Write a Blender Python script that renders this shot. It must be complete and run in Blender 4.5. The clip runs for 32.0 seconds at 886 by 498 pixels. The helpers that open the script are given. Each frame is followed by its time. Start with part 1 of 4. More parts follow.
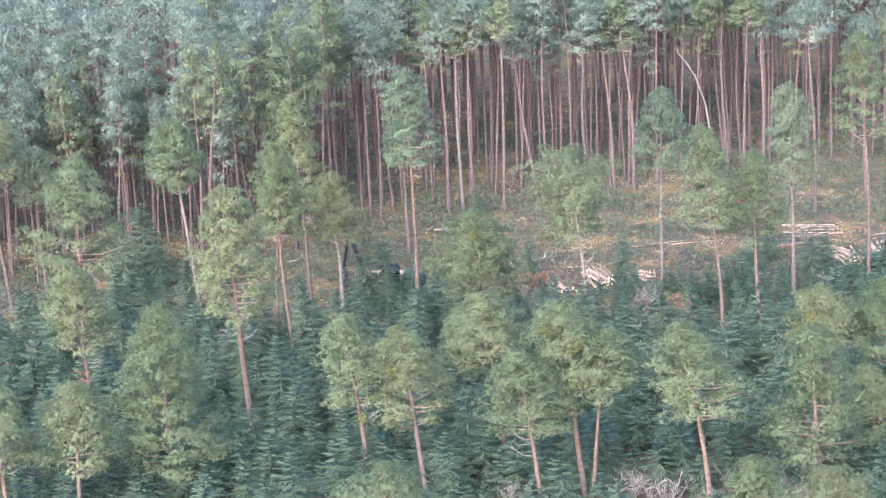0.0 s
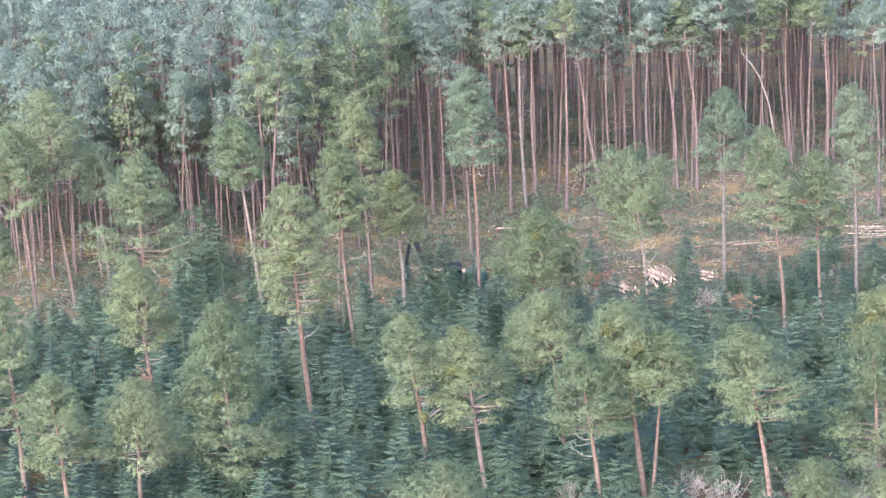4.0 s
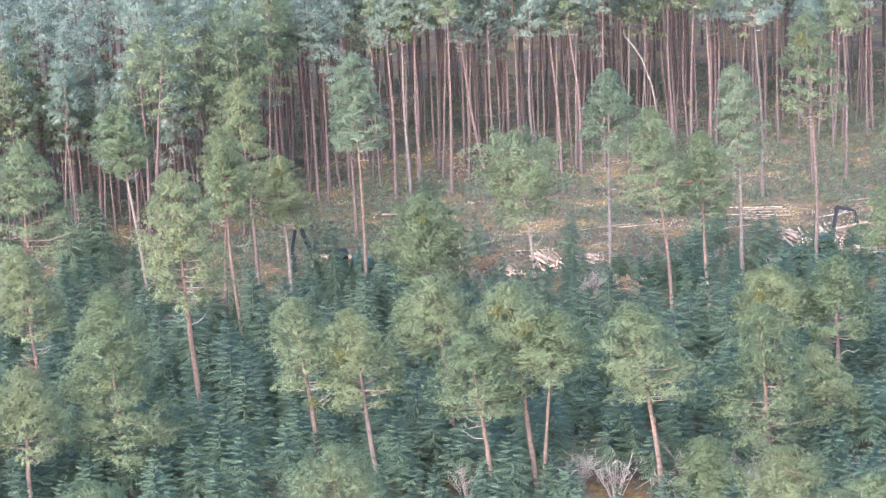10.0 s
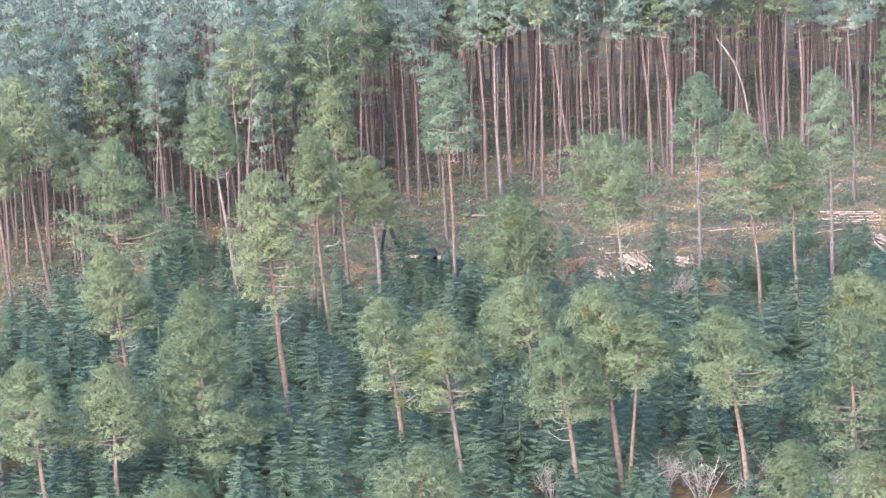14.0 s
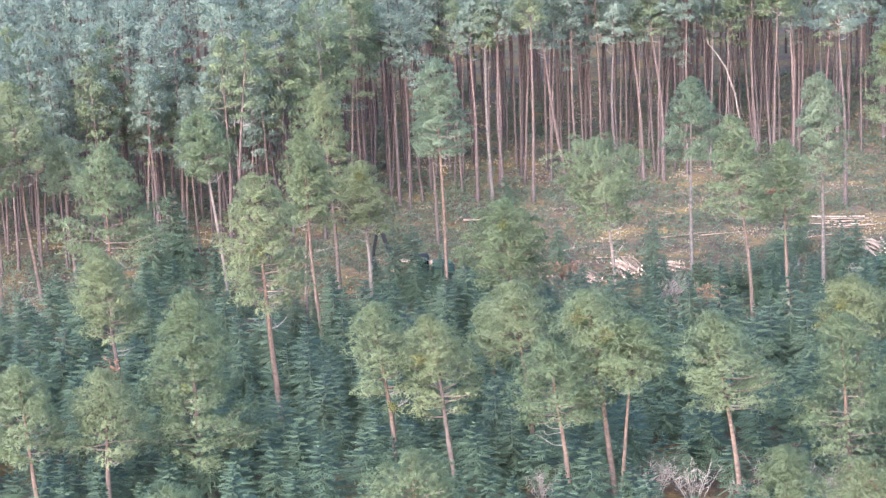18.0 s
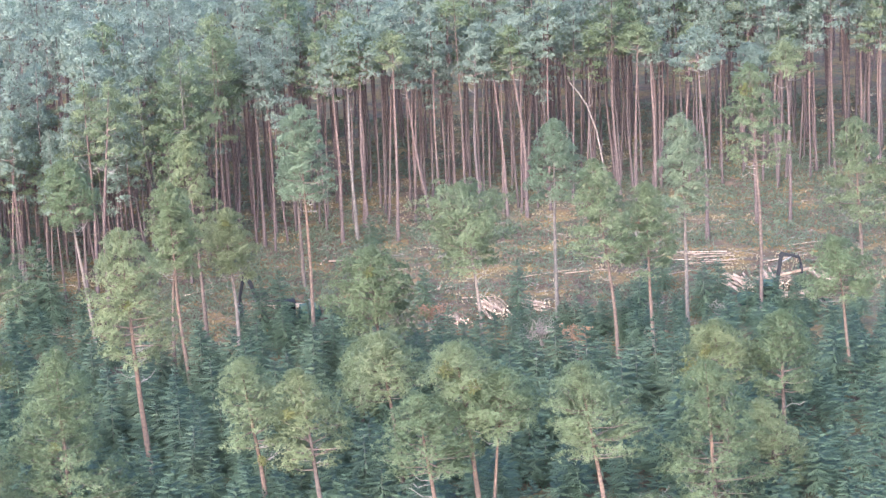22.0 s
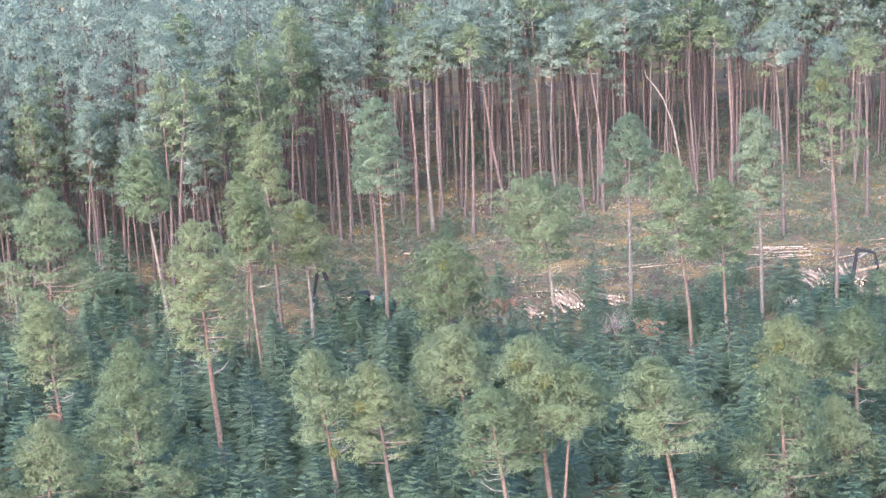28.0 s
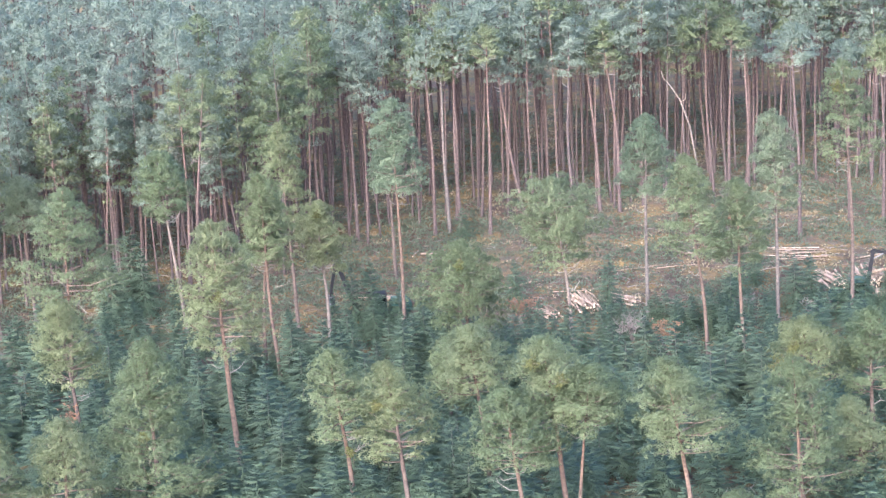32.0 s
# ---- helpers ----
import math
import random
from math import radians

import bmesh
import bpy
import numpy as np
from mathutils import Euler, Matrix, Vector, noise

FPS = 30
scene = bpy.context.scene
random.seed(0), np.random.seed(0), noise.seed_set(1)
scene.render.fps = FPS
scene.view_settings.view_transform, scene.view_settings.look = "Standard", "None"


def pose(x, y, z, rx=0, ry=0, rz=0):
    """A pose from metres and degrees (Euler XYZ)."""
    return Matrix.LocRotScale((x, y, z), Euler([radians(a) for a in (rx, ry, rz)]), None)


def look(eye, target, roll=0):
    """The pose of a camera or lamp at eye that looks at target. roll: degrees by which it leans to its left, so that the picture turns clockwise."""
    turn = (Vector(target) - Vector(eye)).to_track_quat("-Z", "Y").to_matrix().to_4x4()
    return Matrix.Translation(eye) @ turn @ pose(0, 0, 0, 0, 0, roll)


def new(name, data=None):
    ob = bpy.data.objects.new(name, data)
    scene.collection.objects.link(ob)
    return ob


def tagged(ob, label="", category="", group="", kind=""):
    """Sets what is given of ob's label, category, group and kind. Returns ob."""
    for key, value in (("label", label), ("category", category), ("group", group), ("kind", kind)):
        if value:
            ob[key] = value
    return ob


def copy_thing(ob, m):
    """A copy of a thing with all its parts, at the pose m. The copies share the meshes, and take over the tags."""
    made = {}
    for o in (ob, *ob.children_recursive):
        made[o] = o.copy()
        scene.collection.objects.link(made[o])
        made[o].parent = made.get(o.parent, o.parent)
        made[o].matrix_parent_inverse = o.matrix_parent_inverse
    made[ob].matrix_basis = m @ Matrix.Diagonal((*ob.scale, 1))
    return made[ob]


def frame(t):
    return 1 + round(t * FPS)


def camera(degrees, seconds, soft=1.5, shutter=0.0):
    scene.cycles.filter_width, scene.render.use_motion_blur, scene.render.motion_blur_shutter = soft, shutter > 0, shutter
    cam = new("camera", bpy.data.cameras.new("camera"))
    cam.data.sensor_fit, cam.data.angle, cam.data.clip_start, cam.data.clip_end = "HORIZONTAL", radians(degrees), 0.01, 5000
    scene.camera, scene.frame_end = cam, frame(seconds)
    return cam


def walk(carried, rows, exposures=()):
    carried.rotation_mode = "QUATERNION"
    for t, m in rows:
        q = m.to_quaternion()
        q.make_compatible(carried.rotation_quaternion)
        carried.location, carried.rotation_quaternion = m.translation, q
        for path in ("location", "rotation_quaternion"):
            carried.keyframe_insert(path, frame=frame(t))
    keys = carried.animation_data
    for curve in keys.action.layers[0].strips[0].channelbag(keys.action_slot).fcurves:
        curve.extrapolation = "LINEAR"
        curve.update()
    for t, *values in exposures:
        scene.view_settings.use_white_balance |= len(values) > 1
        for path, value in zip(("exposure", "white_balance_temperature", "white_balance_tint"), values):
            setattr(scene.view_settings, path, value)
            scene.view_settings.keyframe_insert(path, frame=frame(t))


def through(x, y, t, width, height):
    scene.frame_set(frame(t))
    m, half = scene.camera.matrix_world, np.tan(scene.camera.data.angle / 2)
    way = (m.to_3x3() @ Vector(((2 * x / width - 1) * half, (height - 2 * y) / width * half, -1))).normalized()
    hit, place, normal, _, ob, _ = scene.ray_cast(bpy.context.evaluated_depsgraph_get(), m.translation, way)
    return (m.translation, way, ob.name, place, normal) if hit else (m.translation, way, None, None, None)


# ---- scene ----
cam = camera(15.94, 32.0, soft=1.35)
PATH = [
    (0, look((-0.03, -0.10, 110.63), (3.619, 286.213, 21.133), -2.492)),
    (0.5, look((-0.72, 0.08, 110.55), (6.912, 286.230, 20.784), -2.449)),
    (1, look((-1.36, -0.33, 110.76), (7.928, 285.766, 20.961), -2.360)),
    (1.5, look((-1.24, -0.67, 110.82), (6.981, 285.435, 20.941), -2.351)),
    (2, look((-0.59, -1.01, 111.11), (5.894, 285.169, 21.345), -2.399)),
    (2.5, look((-0.04, -0.56, 111.18), (3.807, 285.637, 21.311), -2.497)),
    (3, look((0.30, -0.15, 111.04), (0.375, 286.142, 21.396), -2.520)),
    (3.5, look((0.34, -0.11, 111.13), (-2.281, 286.176, 21.503), -2.459)),
    (5.5, look((0.28, -0.53, 110.54), (1.432, 285.691, 20.655), -2.543)),
    (6, look((-0.25, -0.36, 110.44), (5.052, 286.153, 21.658), -2.528)),
    (6.5, look((-0.55, -0.03, 110.07), (7.842, 286.420, 21.327), -2.500)),
    (7, look((-0.69, 0.21, 109.81), (10.384, 286.515, 20.879), -2.500)),
    (7.5, look((-0.96, 0.45, 109.75), (13.262, 286.430, 20.240), -2.524)),
    (8, look((-1.00, 0.67, 109.98), (13.415, 286.581, 20.287), -2.540)),
    (8.5, look((-1.08, 0.26, 109.99), (12.447, 285.921, 19.361), -2.500)),
    (9, look((-0.78, 0.14, 110.15), (11.929, 285.728, 19.176), -2.571)),
    (9.5, look((-0.77, 0.06, 110.19), (10.628, 285.765, 19.391), -2.590)),
    (10, look((-0.52, 0.11, 110.05), (8.377, 285.918, 19.311), -2.544)),
    (10.5, look((-0.24, -0.02, 110.19), (3.938, 286.055, 19.948), -2.539)),
    (11, look((0.13, 0.06, 110.13), (0.723, 286.209, 20.016), -2.451)),
    (11.5, look((0.23, 0.20, 110.39), (-1.145, 286.314, 20.183), -2.550)),
    (12, look((0.15, 0.20, 110.15), (0.090, 286.187, 19.545), -2.563)),
    (12.5, look((0.30, -0.05, 109.80), (0.340, 286.019, 19.441), -2.608)),
    (13, look((0.07, 0.06, 110.05), (0.753, 286.049, 19.447), -2.551)),
    (13.5, look((0.10, 0.02, 110.13), (0.836, 286.025, 19.560), -2.560)),
    (14, look((0.01, -0.00, 109.99), (0.007, 286.113, 19.782), -2.500)),
    (14.5, look((-0.18, -0.17, 110.16), (1.274, 285.972, 20.029), -2.479)),
    (16.5, look((-0.13, -0.03, 110.17), (-1.494, 286.440, 21.109), -2.560)),
    (17, look((-0.26, 0.01, 110.13), (-1.157, 286.486, 21.074), -2.418)),
    (17.5, look((-0.20, 0.05, 110.00), (1.025, 286.295, 20.200), -2.412)),
    (18, look((-0.34, 0.09, 110.08), (0.766, 286.296, 20.150), -2.438)),
    (18.5, look((-0.71, 0.19, 110.27), (-0.056, 286.495, 20.655), -2.385)),
    (18.6, look((-0.58, 0.15, 110.97), (-1.577, 286.431, 21.287), -2.397)),
    (18.7, look((-0.43, 0.10, 111.76), (-2.330, 286.355, 21.999), -2.411)),
    (18.8, look((-0.23, 0.04, 112.85), (-2.208, 286.256, 22.986), -2.430)),
    (18.9, look((-0.02, -0.03, 113.94), (-1.677, 286.160, 23.974), -2.450)),
    (19, look((0.11, -0.07, 114.64), (-1.153, 286.099, 24.606), -2.462)),
    (19.5, look((-0.02, -0.08, 114.60), (1.333, 286.025, 24.378), -2.529)),
    (20, look((0.00, -0.14, 114.77), (3.708, 285.911, 24.429), -2.654)),
    (20.5, look((0.03, -0.26, 114.94), (6.770, 285.714, 24.529), -2.658)),
    (21, look((-0.11, -0.19, 114.98), (9.977, 285.745, 24.771), -2.736)),
    (21.5, look((-0.31, -0.01, 114.97), (12.517, 285.848, 24.859), -2.684)),
    (22, look((-0.57, 0.16, 115.00), (13.619, 285.864, 24.615), -2.620)),
    (22.5, look((-0.24, -0.22, 115.06), (6.352, 285.801, 24.789), -2.558)),
    (23, look((0.44, -0.33, 115.01), (-5.107, 285.902, 25.335), -2.516)),
    (23.5, look((0.35, -0.28, 114.98), (-1.272, 285.898, 24.988), -2.591)),
    (24, look((0.13, -0.33, 115.09), (2.047, 285.786, 24.909), -2.574)),
    (24.5, look((0.18, -0.18, 115.03), (5.268, 285.860, 24.714), -2.614)),
    (25, look((0.13, 0.19, 114.75), (8.016, 286.150, 24.394), -2.648)),
    (25.5, look((0.09, 0.48, 114.74), (10.502, 286.328, 24.287), -2.680)),
    (27.5, look((0.15, 0.66, 115.17), (12.681, 286.386, 24.609), -2.767)),
    (28, look((0.49, 0.11, 115.28), (6.671, 285.940, 24.382), -2.691)),
    (28.5, look((0.74, -0.07, 115.29), (0.650, 285.766, 24.187), -2.637)),
    (29, look((0.86, -0.14, 115.60), (0.747, 285.741, 24.643), -2.735)),
    (29.5, look((0.91, -0.15, 115.62), (-0.400, 285.887, 25.179), -2.677)),
    (30, look((0.96, -0.46, 115.43), (1.170, 285.424, 24.494), -2.647)),
    (30.5, look((0.82, -0.58, 115.45), (3.701, 285.372, 24.776), -2.690)),
    (31, look((0.65, -0.48, 115.62), (5.533, 285.581, 25.362), -2.754)),
    (31.5, look((0.64, -0.49, 115.43), (5.546, 285.509, 25.002), -2.745)),
    (32, look((0.69, -0.62, 115.31), (5.129, 285.316, 24.650), -2.711)),
]
walk(cam, PATH, [(0.0, 3.52, 5500, 17)])

def world_and_sun():
    w = bpy.data.worlds.new("sky")
    scene.world = w
    w.use_nodes = True
    nt = w.node_tree
    nt.nodes.clear()
    out = nt.nodes.new("ShaderNodeOutputWorld")
    bg = nt.nodes.new("ShaderNodeBackground")
    sky = nt.nodes.new("ShaderNodeTexSky")
    sky.sky_type = "NISHITA"
    sky.sun_disc = False
    sky.sun_elevation = radians(36)
    sky.sun_rotation = radians(200)
    sky.air_density = 1.0
    sky.dust_density = 3.5
    bg.inputs[1].default_value = 0.15
    nt.links.new(sky.outputs[0], bg.inputs[0])
    nt.links.new(bg.outputs[0], out.inputs[0])
    sun = bpy.data.lights.new("sun", "SUN")
    sun.energy = 0.6
    sun.angle = radians(40)
    sun.color = (1.0, 0.98, 0.96)
    ob = new("sun", sun)
    ob.matrix_world = look((-60, -160, 124), (0, 0, 0))
    return ob


world_and_sun()

# ---- materials ----
def material(name, rough=0.85, metal=0.0):
    m = bpy.data.materials.new(name)
    m.use_nodes = True
    nt = m.node_tree
    b = nt.nodes["Principled BSDF"]
    b.inputs["Roughness"].default_value = rough
    b.inputs["Metallic"].default_value = metal
    b.inputs["Specular IOR Level"].default_value = 0.5 if rough < 0.6 else 0.12
    return m, nt, b


def node(nt, kind, **values):
    n = nt.nodes.new(kind)
    for key, value in values.items():
        n.inputs[key.replace("_", " ")].default_value = value
    return n


def ramp(nt, source, stops):
    r = nt.nodes.new("ShaderNodeValToRGB")
    e = r.color_ramp.elements
    while len(e) < len(stops):
        e.new(0.5)
    for el, (p, c) in zip(e, stops):
        el.position, el.color = p, (*c, 1)
    nt.links.new(source, r.inputs[0])
    return r.outputs[0]


def mixed(nt, fac, a, b):
    n = nt.nodes.new("ShaderNodeMix")
    n.data_type = "RGBA"
    for socket, value in ((n.inputs[0], fac), (n.inputs[6], a), (n.inputs[7], b)):
        if isinstance(value, bpy.types.NodeSocket):
            nt.links.new(value, socket)
        elif isinstance(value, tuple):
            socket.default_value = (*value, 1)
        else:
            socket.default_value = value
    return n.outputs[2]


def noise_out(nt, scale, detail=4.0, rough=0.6):
    tc = nt.nodes.new("ShaderNodeTexCoord")
    n = node(nt, "ShaderNodeTexNoise", Scale=scale, Detail=detail, Roughness=rough)
    nt.links.new(tc.outputs["Object"], n.inputs["Vector"])
    return n.outputs["Fac"]


def bumped(nt, b, source, strength, distance):
    n = node(nt, "ShaderNodeBump", Strength=strength, Distance=distance)
    nt.links.new(source, n.inputs["Height"])
    nt.links.new(n.outputs[0], b.inputs["Normal"])


def foliage(name, dark, mid, light, through=0.42):
    """Needles or leaves: each spray has its own tone, each tree its own hue; some light passes through."""
    m, nt, b = material(name, 0.62)
    geo = nt.nodes.new("ShaderNodeNewGeometry")
    info = nt.nodes.new("ShaderNodeObjectInfo")
    c = ramp(nt, geo.outputs["Random Per Island"], [(0.0, dark), (0.45, mid), (1.0, light)])
    clump = ramp(nt, noise_out(nt, 0.8, 4.0), [(0.35, tuple(v * 0.85 for v in mid)), (0.65, tuple(v * 1.15 for v in light))])
    c = mixed(nt, 0.85, c, clump)
    hsv = node(nt, "ShaderNodeHueSaturation")
    spread = nt.nodes.new("ShaderNodeMapRange")
    spread.inputs[3].default_value, spread.inputs[4].default_value = 0.485, 0.512
    nt.links.new(info.outputs["Random"], spread.inputs[0])
    nt.links.new(spread.outputs[0], hsv.inputs["Hue"])
    value = nt.nodes.new("ShaderNodeMapRange")
    value.inputs[3].default_value, value.inputs[4].default_value = 1.12, 0.88
    nt.links.new(info.outputs["Random"], value.inputs[0])
    nt.links.new(value.outputs[0], hsv.inputs["Value"])
    nt.links.new(c, hsv.inputs["Color"])
    nt.links.new(hsv.outputs[0], b.inputs["Base Color"])
    t = nt.nodes.new("ShaderNodeBsdfTranslucent")
    nt.links.new(hsv.outputs[0], t.inputs[0])
    mix = nt.nodes.new("ShaderNodeMixShader")
    mix.inputs[0].default_value = through
    nt.links.new(b.outputs[0], mix.inputs[1])
    nt.links.new(t.outputs[0], mix.inputs[2])
    nt.links.new(mix.outputs[0], nt.nodes["Material Output"].inputs[0])
    return m


def bark(name, low, high, z0, z1):
    """Pine bark: grey and furrowed below, thin and reddish above."""
    m, nt, b = material(name, 0.9)
    tc = nt.nodes.new("ShaderNodeTexCoord")
    sep = nt.nodes.new("ShaderNodeSeparateXYZ")
    nt.links.new(tc.outputs["Object"], sep.inputs[0])
    add = nt.nodes.new("ShaderNodeMath")
    add.operation = "MULTIPLY_ADD"
    nt.links.new(noise_out(nt, 0.8, 3.0), add.inputs[0])
    add.inputs[1].default_value = 5.0
    nt.links.new(sep.outputs[2], add.inputs[2])
    rng = nt.nodes.new("ShaderNodeMapRange")
    rng.inputs[1].default_value, rng.inputs[2].default_value = z0, z1
    nt.links.new(add.outputs[0], rng.inputs[0])
    info = nt.nodes.new("ShaderNodeObjectInfo")
    tone = ramp(nt, info.outputs["Random"], [(0.0, tuple(v * 0.5 + 0.022 for v in high)), (0.5, tuple(v * 0.85 for v in high)), (1.0, tuple(v * 1.15 for v in high))])
    c = mixed(nt, rng.outputs[0], low, tone)
    flakes = ramp(nt, noise_out(nt, 3.2, 6.0, 0.8), [(0.36, (0.35, 0.35, 0.36)), (0.5, (0.95, 0.93, 0.92)), (0.66, (1.6, 1.5, 1.45))])
    mul = nt.nodes.new("ShaderNodeMix")
    mul.data_type, mul.blend_type = "RGBA", "MULTIPLY"
    mul.inputs[0].default_value = 0.8
    nt.links.new(c, mul.inputs[6])
    nt.links.new(flakes, mul.inputs[7])
    nt.links.new(mul.outputs[2], b.inputs["Base Color"])
    bumped(nt, b, noise_out(nt, 9.0, 5.0), 0.6, 0.03)
    return m


def plain(name, a, b2, scale=6.0, rough=0.8, metal=0.0, bump=0.3, dist=0.01):
    """Two tones of one surface broken up at a coarse and a fine scale."""
    m, nt, b = material(name, rough, metal)
    c1 = ramp(nt, noise_out(nt, scale, 5.0), [(0.3, a), (0.7, b2)])
    c2 = ramp(nt, noise_out(nt, scale * 9, 3.0), [(0.3, tuple(v * 0.75 for v in a)), (0.7, tuple(min(1, v * 1.15) for v in b2))])
    nt.links.new(mixed(nt, 0.4, c1, c2), b.inputs["Base Color"])
    bumped(nt, b, noise_out(nt, scale * 4, 4.0), bump, dist)
    return m


M_PINE = foliage("pine_needles", (0.106, 0.13, 0.067), (0.127, 0.151, 0.078), (0.144, 0.169, 0.088), 0.55)
M_PINE_YOUNG = foliage("pine_needles_yellowish", (0.112, 0.132, 0.065), (0.133, 0.153, 0.076), (0.151, 0.171, 0.086), 0.55)
# Aerial haze put into the needle colour: bluer and lighter, for the distant stand.
M_PINE_HAZED = foliage("pine_needles_haze_tint", (0.13, 0.159, 0.115), (0.155, 0.187, 0.136), (0.175, 0.208, 0.152), 0.55)
M_PINE_GREY = foliage("pine_needles_greyish", (0.112, 0.139, 0.083), (0.134, 0.163, 0.097), (0.152, 0.182, 0.109), 0.55)
M_SPRUCE = foliage("spruce_needles", (0.029, 0.046, 0.028), (0.046, 0.067, 0.04), (0.07, 0.096, 0.057), 0.35)
M_BEECH = foliage("withered_leaves", (0.1, 0.06, 0.032), (0.14, 0.086, 0.046), (0.18, 0.112, 0.064), 0.35)
M_MISTLETOE = foliage("mistletoe_leaves", (0.052, 0.056, 0.016), (0.07, 0.072, 0.021), (0.09, 0.09, 0.03), 0.3)
M_BARK = bark("pine_bark", (0.066, 0.053, 0.045), (0.094, 0.063, 0.045), 2.0, 16.0)
M_BARK_STAND = bark("stand_pine_bark", (0.062, 0.048, 0.044), (0.09, 0.061, 0.05), 2.0, 18.0)
M_BARK_GREY = bark("pine_bark_pale", (0.085, 0.075, 0.066), (0.125, 0.1, 0.08), 2.0, 14.0)
M_DEAD = plain("bare_wood", (0.115, 0.1, 0.085), (0.2, 0.175, 0.15), 3.0, 0.9)
M_LIMB = plain("limb_bark", (0.07, 0.052, 0.042), (0.125, 0.09, 0.07), 3.0, 0.9)
M_SHRUB = plain("shrub_bark", (0.1, 0.086, 0.072), (0.155, 0.138, 0.12), 4.0, 0.9)
M_TWIG = plain("twig_bark", (0.05, 0.037, 0.03), (0.1, 0.077, 0.062), 4.0, 0.9)
M_SPRUCE_BARK = plain("spruce_bark", (0.05, 0.04, 0.035), (0.09, 0.075, 0.065), 4.0, 0.9)
M_LOG = plain("log_bark", (0.15, 0.105, 0.075), (0.26, 0.19, 0.14), 2.0, 0.9, 0.0, 0.5, 0.03)
M_CUT = plain("cut_wood", (0.38, 0.28, 0.18), (0.5, 0.39, 0.27), 5.0, 0.85)
M_GREEN = plain("green_machine_paint", (0.012, 0.028, 0.022), (0.02, 0.042, 0.033), 1.5, 0.75, 0.0, 0.05)
M_BLACK = plain("black_steel", (0.01, 0.01, 0.011), (0.02, 0.019, 0.019), 4.0, 0.8, 0.0, 0.1)
M_RUBBER = plain("tyre_rubber", (0.02, 0.02, 0.02), (0.05, 0.045, 0.04), 3.0, 0.9)
M_GREYMETAL = plain("grey_steel", (0.09, 0.09, 0.088), (0.15, 0.15, 0.145), 4.0, 0.7, 0.15, 0.1)


def glass_material():
    m, nt, b = material("cab_glass", 0.05)
    b.inputs["Base Color"].default_value = (0.25, 0.33, 0.34, 1)
    b.inputs["Transmission Weight"].default_value = 1.0
    b.inputs["IOR"].default_value = 1.45
    return m


M_GLASS = glass_material()


